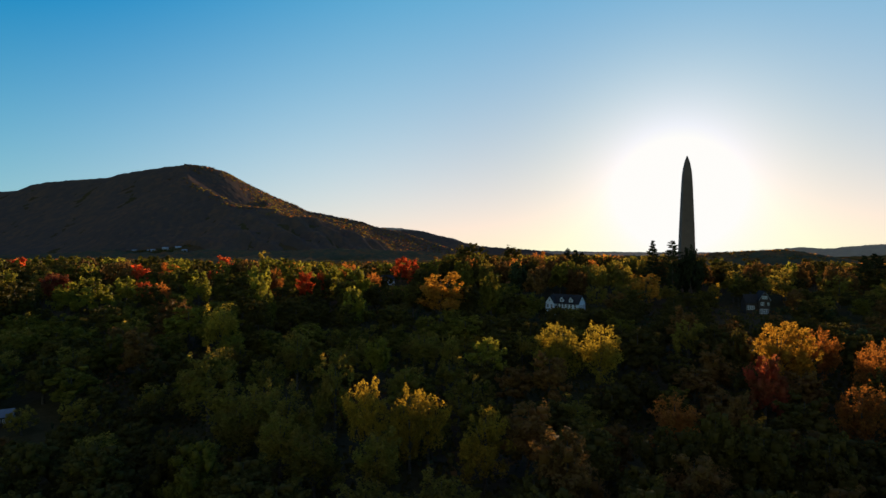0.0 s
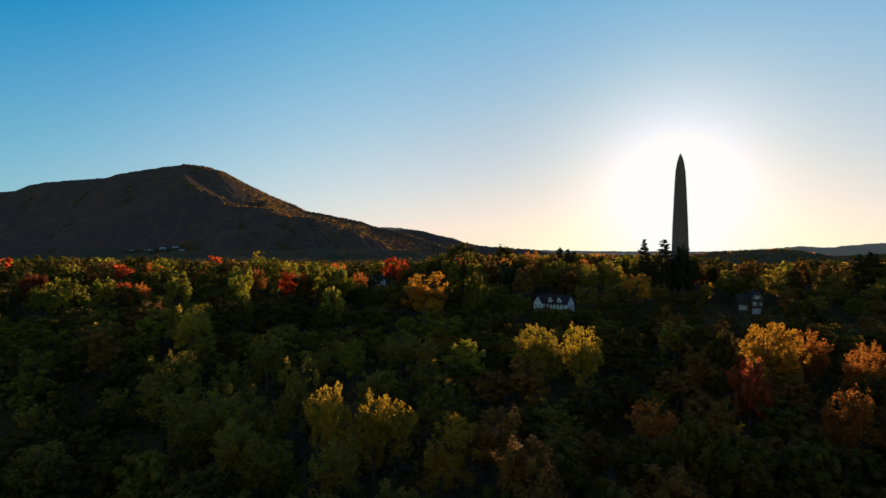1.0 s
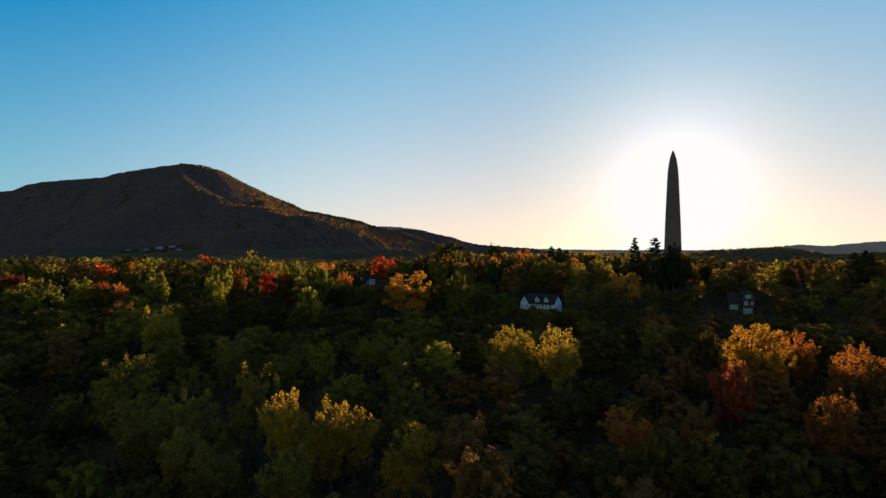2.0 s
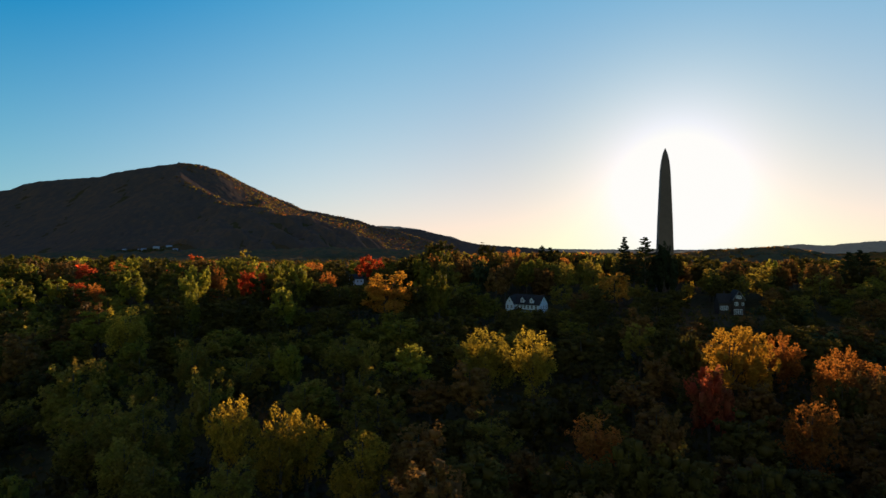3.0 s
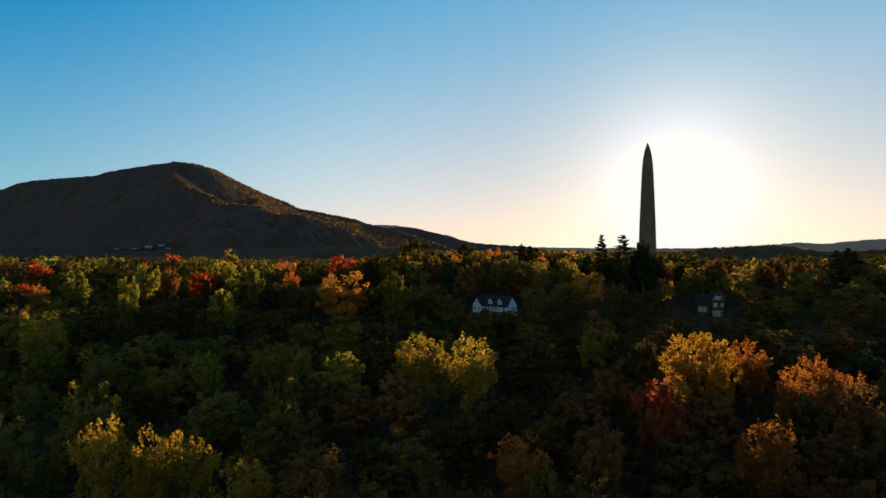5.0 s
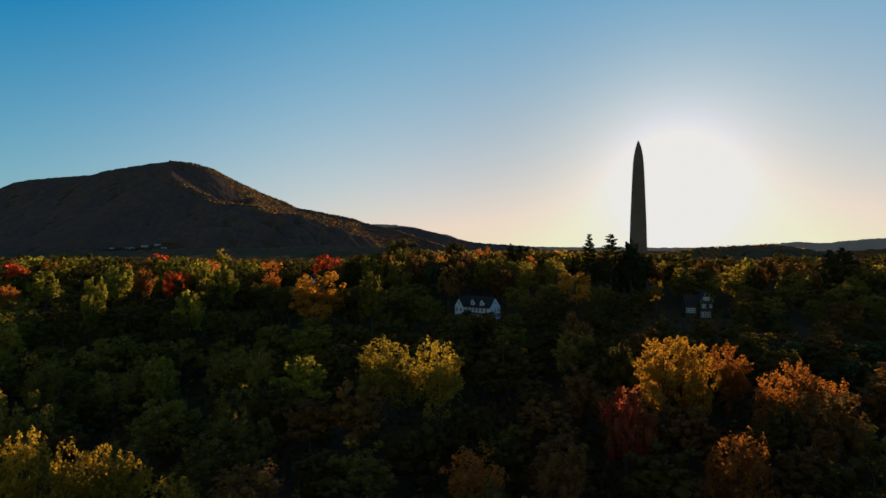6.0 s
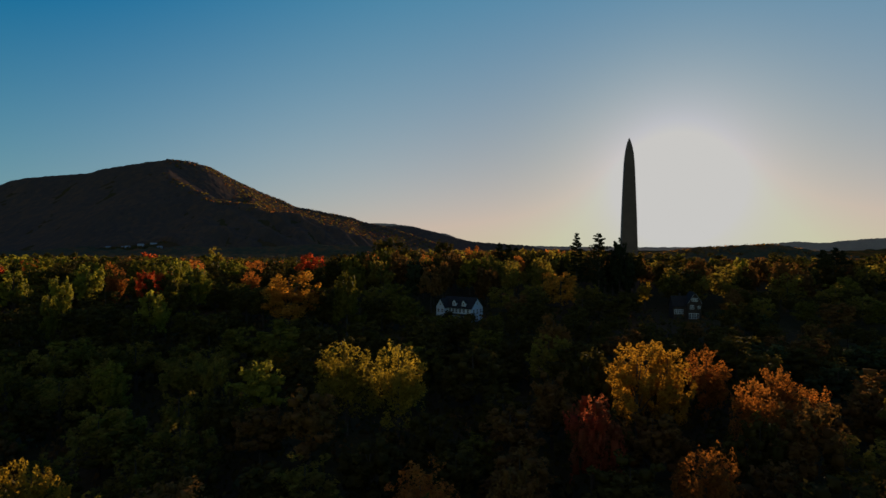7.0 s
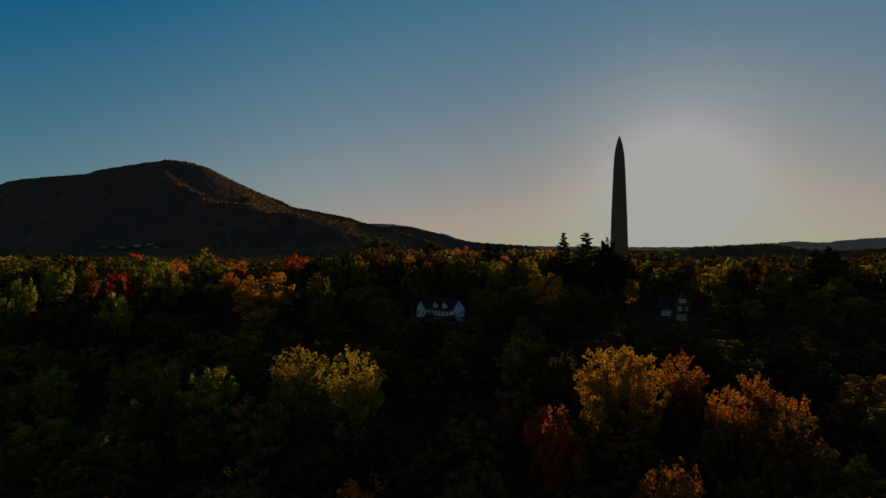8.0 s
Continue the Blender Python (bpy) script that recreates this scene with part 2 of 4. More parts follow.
def apron(X, Y):
    """The broad shoulder that leans from the mountain's long flank down to the valley."""
    ax = X / np.maximum(Y, 1.0)
    cx, cy, cz = [p[0] / p[1] for p in APRON], [p[1] for p in APRON], [p[2] for p in APRON]
    ahead = np.interp(ax, cx, cy) - Y
    reach = np.interp(ax, [-0.306, -0.25, -0.2], [620, 900, 1050]) * (1 + 0.2 * wave(X, Y, 260, 33))
    fall = np.where(ahead > 0, 0.18 * np.minimum(ahead, reach) + 0.55 * np.maximum(ahead - reach, 0), -0.5 * ahead)
    edge = 1200 * np.maximum(cx[0] - ax, 0) + 3000 * np.maximum(ax - cx[-1], 0)
    return np.maximum(np.interp(ax, cx, cz) - 17 - BASE - fall - edge, 0.0)


def height(X, Y):
    X, Y = np.asarray(X, float), np.asarray(Y, float)
    z = np.interp(Y, PROFILE_Y, PROFILE_Z)
    z = z - 6 * smooth(np.clip((-X - 90) / 260, 0, 1)) * smooth(np.clip((Y - 150) / 150, 0, 1)) * smooth(np.clip((900 - Y) / 300, 0, 1))
    z = z + 0.8 * wave(X, Y, 60, 2)
    if Y.max() < 650:
        return z
    across = (X * 0.93 + Y * 0.36 + 45 * wave(X, Y, 520, 6)) / 210
    z = z + 24 * np.exp(-((X + 250) / 330) ** 2 - ((Y - 1640) / 130) ** 2)
    z = z + 24 * np.exp(-((X + 835) / 260) ** 2 - ((Y - 1690) / 120) ** 2)
    gullies = wave(X, Y, 420, 5), 4 * np.abs(across - np.floor(across) - 0.5) - 1
    hills = np.zeros_like(X)
    for crest, slope, top in ((MOUNTAIN, 0.62, 1.3), (SECOND, 0.3, 1.5), (THIRD, 0.3, 1.5), (KNOLL, 0.22, 1.6), (RIDGE, 0.12, 1.5), (RIM, 0.1, 1.5)):
        hills = np.maximum(hills, rise(X, Y, crest, slope, top, gullies))
    hills = np.maximum(hills, brow(X, Y, SPUR, 0.11, 0.64))
    hills = np.maximum(hills, apron(X, Y))
    return z + hills


def mesh_object(name, verts, faces, material, parent=None, soft=False):
    me = bpy.data.meshes.new(name)
    if isinstance(faces, np.ndarray):
        n, k = faces.shape
        me.vertices.add(len(verts))
        me.vertices.foreach_set("co", np.asarray(verts, np.float32).ravel())
        me.loops.add(n * k)
        me.loops.foreach_set("vertex_index", faces.astype(np.int32).ravel())
        me.polygons.add(n)
        me.polygons.foreach_set("loop_start", np.arange(0, n * k, k, dtype=np.int32))
        me.update(calc_edges=True)
    else:
        me.from_pydata(verts, [], faces)
    me.materials.append(material)
    if soft:
        me.polygons.foreach_set("use_smooth", [True] * len(me.polygons))
    me.update()
    ob = new(name, me)
    ob.parent = parent
    return ob


def sheet(name, xs, ys, Z, material, bare=None):
    """A grid surface, without the squares whose corners are all bare."""
    X, Y = np.meshgrid(xs, ys)
    n, k = X.shape
    a = (np.arange(n - 1)[:, None] * k + np.arange(k - 1)[None, :]).ravel()
    faces = np.stack([a, a + 1, a + k + 1, a + k], -1)
    if bare is not None:
        faces = faces[~bare.ravel()[faces].all(1)]
    return mesh_object(name, np.stack([X, Y, Z], -1).reshape(-1, 3), faces, material, soft=True)


gx = np.concatenate([np.arange(-4800, -400, 55), np.arange(-400, 440, 14), np.arange(440, 4861, 65)])
gy = np.concatenate([np.arange(-4800, -200, 120), np.arange(-200, 500, 14), np.arange(500, 4801, 40)])
GX, GY = np.meshgrid(gx, gy)
tagged(sheet("ground", gx, gy, height(GX, GY), GROUND), "rolling valley ground of dark grass and leaf litter", "ground", kind="structure")


def hash2(i, j, k):
    v = np.sin(i * 127.1 + j * 311.7 + k * 74.7) * 43758.5453
    return v - np.floor(v)


def canopy(name, x0, x1, y0, y1, step, cell, tall, material, label, keep=None):
    """Closed woods seen from far, a sheet of rounded crowns that stands on the ground."""
    xs, ys = np.arange(x0, x1 + step, step), np.arange(y0, y1 + step, step)
    X, Y = np.meshgrid(xs, ys)
    best, tone = np.zeros_like(X), np.zeros_like(X)
    ci, cj = np.floor(X / cell), np.floor(Y / cell)
    for di in (-1, 0, 1):
        for dj in (-1, 0, 1):
            i, j = ci + di, cj + dj
            cx, cy = (i + hash2(i, j, 1)) * cell, (j + hash2(i, j, 2)) * cell
            r = cell * (0.6 + 0.45 * hash2(i, j, 3))
            h = tall * (0.55 + 0.5 * hash2(i, j, 4)) * np.sqrt(np.clip(1 - ((X - cx) ** 2 + (Y - cy) ** 2) / r ** 2, 0, 1))
            tone = np.where(h > best, hash2(i, j, 5), tone)
            best = np.maximum(best, h)
    if keep is not None:
        best = np.where(keep(X, Y), best, -8.0)
    best[0], best[-1], best[:, 0], best[:, -1] = -8, -8, -8, -8
    ob = sheet(name, xs, ys, height(X, Y) + best, material, best < -7)
    at = ob.data.attributes.new("tone", "FLOAT", "POINT")
    at.data.foreach_set("value", tone.ravel())
    return tagged(ob, label, "woods", kind="stuff")


# houses below the mountain: x, y, turn, length
VILLAGE = [(-912, 1688, 10, 13), (-885, 1722, -20, 18), (-866, 1706, 30, 13), (-846, 1742, 5, 18), (-822, 1716, -15, 14), (-800, 1728, 20, 17), (-768, 1700, 0, 14), (-735, 1712, 10, 13)]


def village(X, Y):
    return ((X + 825) / 125) ** 2 + ((Y - 1672) / 78) ** 2 < 1


def meadow(X, Y):
    return ((X + 238) / 70) ** 2 + ((Y - 1340) / 140) ** 2 < 1


mx, my = np.arange(-350, -99, 12), np.arange(1195, 1606, 10)
MX, MY = np.meshgrid(mx, my)


def field_material():
    m = Nodes("meadow_grass")
    n = m.noise(0.05, 4.0)
    return m.principled(m.ramp(n, [(0.3, (0.05, 0.09, 0.035)), (0.7, (0.075, 0.12, 0.045))]), 1.0, spec=0.0)


tagged(sheet("meadow", mx, my, height(MX, MY) + 0.6, field_material()), "open green meadow below the mountain", "meadow", kind="structure")
canopy("valley_woods", -1500, 1300, 560, 1060, 7, 14, 10, WOODS_VALLEY, "mixed green and rust autumn woods on the valley floor")
canopy("valley_woods", -2000, 300, 1040, 1700, 8, 15, 13, WOODS_VALLEY, "dark autumn woods below the mountain", lambda X, Y: ~meadow(X, Y) & ~village(X, Y))


def slopes(X, Y):
    """The mountain's side that faces the valley, up to just past its crest."""
    crest = np.interp(X / np.maximum(Y, 1), [p[0] / p[1] for p in MOUNTAIN], [p[1] for p in MOUNTAIN])
    return (Y < crest + 70) & (X > -1.05 * Y) & ~village(X, Y) & ~meadow(X, Y)


canopy("mountain_woods", -2560, -1060, 1600, 2520, 7, 16, 4.5, WOODS_HILL, "rust-brown autumn woods on the shaded mountain side", slopes)
canopy("mountain_woods", -1100, 160, 1600, 3280, 5.5, 13, 10, WOODS_HILL, "rust-brown autumn woods on the mountain slopes", slopes)


def scatter(x, y, leaves, size, low, small, large, seed, shares, label, name="far_trees", noun="trees"):
    """Thin-crowned trees far off, each a ball of big leaf sprays on the ground at x, y."""
    rng = np.random.RandomState(seed)
    n = len(x)
    r = rng.uniform(small, large, (n, 1, 1))
    d = rng.normal(size=(n, leaves, 3))
    d /= np.linalg.norm(d, axis=2)[:, :, None]
    z = height(x, y) + low
    p = np.stack([x, y, z], -1)[:, None, :] + d * r * np.array([1, 1, 0.85])
    side = np.cross(d + rng.normal(scale=0.6, size=d.shape), rng.normal(size=d.shape))
    side /= np.linalg.norm(side, axis=2)[:, :, None]
    up = np.cross(d, side)
    s = size * rng.uniform(0.6, 1.3, (n, leaves, 1))
    v = np.stack([p - up * s * 0.6, p + side * s * 0.5, p + up * s * 0.6, p - side * s * 0.5], 2)
    v = v + rng.uniform(-0.2, 0.2, v.shape) * s[:, :, None, :]
    share, before = rng.random_sample(n), 0.0
    for colour, limit in shares:
        pick = (share >= before) & (share < limit)
        before = limit
        k = pick.sum() * leaves
        ob = mesh_object(name, v[pick].reshape(-1, 3), np.arange(k * 4).reshape(-1, 4), LEAF[colour])
        at = ob.data.attributes.new("tone", "FLOAT", "POINT")
        at.data.foreach_set("value", np.repeat(rng.random_sample(pick.sum()), leaves * 4))
        tagged(ob, f"{WORDS[colour]} {noun} {label}", "woods" if noun == "trees" else "undergrowth", kind="stuff")


def flank(count):
    """Places on the sunlit shoulder and on the crest of the spur."""
    rng = np.random.RandomState(21)
    x, y = rng.uniform(-1080, 130, count), rng.uniform(1780, 3190, count)
    cx, cy = [p[0] / p[1] for p in MOUNTAIN[10:]], [p[1] for p in MOUNTAIN[10:]]
    ahead = np.interp(x / y, cx, cy) - y
    ridge = np.interp(x, [p[0] for p in SPUR], [p[1] for p in SPUR]) - y
    reach = np.interp(x / y, [-0.45, -0.36, -0.27], [60, 170, 950])
    keep = ((ahead > -15) & (ahead < reach)) | ((ridge > -np.interp(x, [-1000, -700], [14, 40])) & (ridge < ledge(x, x, y) + 10) & (x > -1000) & (x < -450))
    return x[keep], y[keep]


def valley(count):
    """Places on the valley floor between the slope and the mountain."""
    rng = np.random.RandomState(22)
    y = 560 + 560 * rng.random_sample(count)
    return (-0.82 + 0.92 * rng.random_sample(count)) * y, y


def hamlet(count):
    """Places between the houses of the village."""
    rng = np.random.RandomState(25)
    a, q = rng.uniform(0, 2 * math.pi, count), np.sqrt(rng.random_sample(count))
    x, y = -825 + 122 * q * np.cos(a), 1672 + 75 * q * np.sin(a)
    keep = np.ones(count, bool)
    for hx, hy, turn, length in VILLAGE:
        keep &= np.hypot(x - hx, y - hy + 8) > 13
    return x[keep], y[keep]


def knoll(count):
    """Places on the low wooded hill beyond the monument."""
    rng = np.random.RandomState(23)
    x, y = rng.uniform(430, 900, count), rng.uniform(960, 1170, count)
    crest = np.interp(x, [p[0] for p in KNOLL], [p[1] for p in KNOLL])
    keep = (y > crest - 110) & (y < crest + 15)
    return x[keep], y[keep]


scatter(*flank(7200), 18, 3.4, 5.5, 4.0, 7.5, 21, (("russet", 0.46), ("orange", 0.54), ("olive", 0.84), ("green", 1.01)), "on the sunlit shoulder of the mountain")
scatter(*hamlet(150), 22, 2.2, 2.6, 2.0, 4.2, 25, (("dark", 0.6), ("green", 0.8), ("russet", 1.01)), "between the houses of the village")
scatter(*knoll(1250), 22, 2.0, 4.0, 3.6, 6.0, 23, (("russet", 0.45), ("copper", 0.7), ("olive", 0.85), ("green", 1.01)), "on the low hill beyond the monument")
scatter(*valley(900), 30, 2.4, 8.0, 4.0, 7.5, 22, (("green", 0.12), ("dark", 0.82), ("russet", 0.96), ("orange", 1.01)), "on the valley floor")
canopy("hill_woods", 300, 1300, 1000, 1250, 6, 13, 9, WOODS_KNOLL, "autumn woods on a low wooded hill")
canopy("valley_woods", 160, 2600, 1250, 2000, 12, 16, 11, WOODS_NEAR, "autumn woods on the far valley floor")
canopy("valley_woods", 160, 2600, 2000, 2760, 24, 34, 12, WOODS_NEAR, "woods on the distant valley floor")
canopy("far_ridge_woods", 700, 3000, 3300, 4280, 34, 48, 12, WOODS_FAR, "woods on the distant plain, pale haze in their colour")
canopy("far_hill_woods", -900, 900, 3230, 3740, 9, 16, 11, WOODS_HILL, "woods on a farther low hill")
canopy("far_ridge_woods", 1500, 2900, 2750, 3450, 12, 18, 11, WOODS_FAR, "woods on a long distant ridge, pale haze in their colour")
canopy("far_ridge_woods", -1300, 2600, 4250, 4640, 16, 22, 10, WOODS_FAR, "woods on the farthest hills, pale haze in their colour")


# ---- trees ----
def leaf_cloud(rng, centres, radii, count, size, flat=0.95):
    """Small pointed leaf sprays on the skins of a set of round clumps, as arrays of vertices and faces."""
    weight = np.array(radii) ** 2
    pick = rng.choice(len(centres), count, p=weight / weight.sum())
    d = rng.normal(size=(count, 3))
    d[:, 2] = d[:, 2] * 0.9 + 0.25
    d /= np.linalg.norm(d, axis=1)[:, None]
    c = np.array(centres)[pick]
    r = np.array(radii)[pick][:, None] * (0.74 + 0.46 * rng.beta(1.6, 1.5, (count, 1)))
    p = c + d * r * np.array([1, 1, flat])
    nrm = d + rng.normal(scale=0.7, size=(count, 3))
    nrm /= np.linalg.norm(nrm, axis=1)[:, None]
    side = np.cross(nrm, rng.normal(size=(count, 3)))
    side /= np.linalg.norm(side, axis=1)[:, None]
    up = np.cross(nrm, side)
    s = size * rng.uniform(0.6, 1.35, (count, 1))
    bend = nrm * s * 0.22
    v = np.stack([p - up * s * 0.5 - side * s * 0.42, p - up * s * 0.4 + side * s * 0.5 + bend, p + up * s * 0.72], 1)
    v = (v + rng.uniform(-0.25, 0.25, v.shape) * s[:, None, :]).reshape(-1, 3)
    return v, np.arange(count * 3).reshape(-1, 3)


def tufted(rng, centres, radii, count, size, flat, tufts):
    """Leaf sprays gathered in upright tufts that stand out of the skins of round clumps: vertices, faces and a tone for each vertex."""
    C, R = np.array(centres), np.array(radii)
    pick = rng.choice(len(C), tufts, p=R ** 2 / (R ** 2).sum())
    away = C[pick] * np.array([1, 1, 0])
    away /= np.maximum(np.linalg.norm(away, axis=1), 0.5)[:, None]
    d = rng.normal(size=(tufts, 3)) + 0.65 * away + np.array([0, 0, 0.45])
    d /= np.linalg.norm(d, axis=1)[:, None]
    tc = C[pick] + d * R[pick][:, None] * np.array([1, 1, flat]) * rng.uniform(0.66, 1.0, (tufts, 1))
    tr = R[pick] * rng.uniform(0.26, 0.52, tufts)
    axis = 0.6 * d + np.array([0, 0, 0.8]) + rng.normal(scale=0.22, size=(tufts, 3))
    axis /= np.linalg.norm(axis, axis=1)[:, None]
    j = rng.choice(tufts, count, p=tr ** 2 / (tr ** 2).sum())
    e = rng.normal(size=(count, 3))
    e /= np.linalg.norm(e, axis=1)[:, None]
    along = (e * axis[j]).sum(1)[:, None]
    r = tr[j][:, None] * rng.uniform(0.25, 1.0, (count, 1)) ** 0.5
    # each tuft narrows to its tip
    p = tc[j] + (e * (1 - 0.3 * along) + axis[j] * along * (0.55 + 0.5 * flat * 0.6)) * r
    nrm = 0.8 * e + 0.35 * d[j] + rng.normal(scale=0.38, size=(count, 3))
    nrm /= np.linalg.norm(nrm, axis=1)[:, None]
    side = np.cross(nrm, rng.normal(size=(count, 3)))
    side /= np.linalg.norm(side, axis=1)[:, None]
    up = np.cross(nrm, side)
    s = size * rng.uniform(0.55, 1.35, (count, 1))
    bend = nrm * s * 0.22
    v = np.stack([p - up * s * 0.5 - side * s * 0.42, p - up * s * 0.4 + side * s * 0.5 + bend, p + up * s * 0.72], 1)
    v = (v + rng.uniform(-0.25, 0.25, v.shape) * s[:, None, :]).reshape(-1, 3)
    return v, np.arange(count * 3).reshape(-1, 3), np.repeat(rng.random_sample(tufts)[j], 3)


def cores(centres, radii, flat, share=0.74):
    """Small rounded blocks for each clump's leafy inside, added to block light."""
    k = share / math.sqrt(3)
    corner = np.array([(x, y, z) for z in (-1, 1) for x, y in ((-1, -1), (1, -1), (1, 1), (-1, 1))]) * np.array([k, k, k * flat])
    knobs = np.random.RandomState(len(radii)).uniform(0.62, 1.2, (len(radii), 8, 1))
    v = (np.array(centres)[:, None, :] + corner[None] * knobs * np.array(radii)[:, None, None]).reshape(-1, 3)
    side = np.array([(3, 2, 1, 0), (4, 5, 6, 7), (0, 1, 5, 4), (1, 2, 6, 5), (2, 3, 7, 6), (3, 0, 4, 7)])
    side = np.concatenate([side[:, [0, 1, 2]], side[:, [0, 2, 3]]])
    return v, (side[None] + 8 * np.arange(len(radii))[:, None, None]).reshape(-1, 3)


def tube(points, radii, sides=7):
    """A tapered limb along a polyline."""
    v, f = [], []
    for k, (p, r) in enumerate(zip(points, radii)):
        for a in range(sides):
            t = 2 * math.pi * a / sides
            v.append((p[0] + r * math.cos(t), p[1] + r * math.sin(t), p[2]))
        if k:
            for a in range(sides):
                b = (a + 1) % sides
                f.append(((k - 1) * sides + a, (k - 1) * sides + b, k * sides + b, k * sides + a))
    f.append(tuple(range((len(points) - 1) * sides, len(points) * sides)))
    return v, f


def merge(parts):
    V, F, o = [], [], 0
    for v, f in parts:
        V.extend(v)
        F.extend([tuple(i + o for i in g) for g in f])
        o += len(v)
    return V, F


# a broadleaf tree is modelled 16 m high and 10 m wide: lobes, lowest leaves, taper, lobe height, lobe size
FORMS = {"round": (24, 3.4, 0.45, 1.0, 0.86), "tall": (26, 2.6, 0.5, 1.7, 0.72), "spread": (38, 4.4, 0.3, 0.85, 0.62), "ragged": (18, 3.8, 0.5, 1.3, 0.9), "lofty": (24, 6.8, 0.5, 1.0, 0.78), "dome": (42, 3.0, 0.3, 0.9, 0.62)}


def broadleaf(form, seed, leaves, size, dense):
    """Trunk with limbs, and a crown of leaf sprays on uneven clumps: two pairs of vertices and faces."""
    lobes, low, peak, plume, lump = FORMS[form]
    rng = np.random.RandomState(seed)
    centres, radii, limbs = [], [], []
    for k in range(lobes):
        h = (k + 0.5) / lobes
        z = low + 1.2 + (14.6 - low - 1.2) * h ** 0.9
        u = (z - low) / (16 - low)
        reach = 4.1 * math.sqrt(max(0.02, 1 - abs(2 * u - 0.75) ** 2.2 / 1.6)) * (1 - peak * max(0, u - 0.45) * 1.1)
        a = k * 2.4 + rng.uniform(-0.5, 0.5)
        q = reach * rng.uniform(0.45, 0.95)
        r = lump * rng.uniform(1.3, 2.5) * (1.12 - 0.35 * u)
        centres.append((q * math.cos(a), q * math.sin(a), z + rng.uniform(-0.6, 0.6)))
        radii.append(r)
        if k % 3 == 0:
            c = centres[-1]
            limbs.append(tube([(0, 0, z * 0.55), (c[0] * 0.5, c[1] * 0.5, z * 0.8), c], [0.13, 0.08, 0.03], 4))
    if leaves < 1800:
        limbs = limbs[:0]
    trunk = tube([(0, 0, -2.0), (0, 0, 0.2), (0.08, 0.05, 5), (0.0, 0.1, 10), (0.05, 0, 14.5)], [0.5, 0.36, 0.27, 0.15, 0.04], 7 if leaves > 1800 else 5)
    centres.append((0, 0, 9)), radii.append(3.2 * lump)
    v, f, tone = tufted(rng, centres, radii, leaves, size, plume, max(24, leaves // (28 if leaves > 1800 else 9)))
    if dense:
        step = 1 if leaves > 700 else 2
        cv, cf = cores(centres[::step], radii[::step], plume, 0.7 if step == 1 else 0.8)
        # low tone on the added blocks puts the crown's inner shade into colour
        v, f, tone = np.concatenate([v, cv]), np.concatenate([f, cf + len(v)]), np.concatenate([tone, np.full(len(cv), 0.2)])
    reach = np.percentile(np.hypot(v[:, 0], v[:, 1]), 97)
    v = v * np.array([5 / reach, 5 / reach, 16 / np.percentile(v[:, 2], 99.7)])
    return merge([trunk] + limbs), (v, f, tone)


def toned(ob, tone):
    at = ob.data.attributes.new("tone", "FLOAT", "POINT")
    at.data.foreach_set("value", np.asarray(tone, np.float32))
    return ob


PROTO = {}
DENSE = ("crimson", "green", "dark", "lime", "red", "russet", "needle")


def tree(form, colour, x, y, top, width, variant=0):
    """One tree of the wooded slope, standing on the ground with its top at the height given."""
    z = float(height(x, y))
    turn = (x * 37.3 + y * 91.7) % 360
    m = pose(x, y, z, 0, 0, turn) @ Matrix.Diagonal((width / 10, width / 10, (top - z) / 16, 1))
    fine, dense = y < 120 or colour in ("straw", "yellow", "orange", "red", "amber", "crimson", "copper"), colour in DENSE
    key = (form, variant, fine, dense)
    if key in PROTO:
        ob = copy_thing(PROTO[key], m)
        ob.matrix_basis = m
    else:
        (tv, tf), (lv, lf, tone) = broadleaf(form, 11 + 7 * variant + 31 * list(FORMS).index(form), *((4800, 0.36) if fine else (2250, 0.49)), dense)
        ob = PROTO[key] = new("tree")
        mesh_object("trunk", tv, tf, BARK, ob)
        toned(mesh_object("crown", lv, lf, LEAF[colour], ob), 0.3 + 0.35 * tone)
        ob.matrix_basis = m
    crown = [c for c in ob.children if c.name.startswith("crown")][0]
    crown.material_slots[0].link = "OBJECT"
    crown.material_slots[0].material = LEAF[colour]
    build = "tall narrow" if top - z > 1.7 * width else "broad rounded"
    return tagged(ob, f"{WORDS[colour]} tree, {build} crown, on the wooded slope", "tree", "trees on the slope")


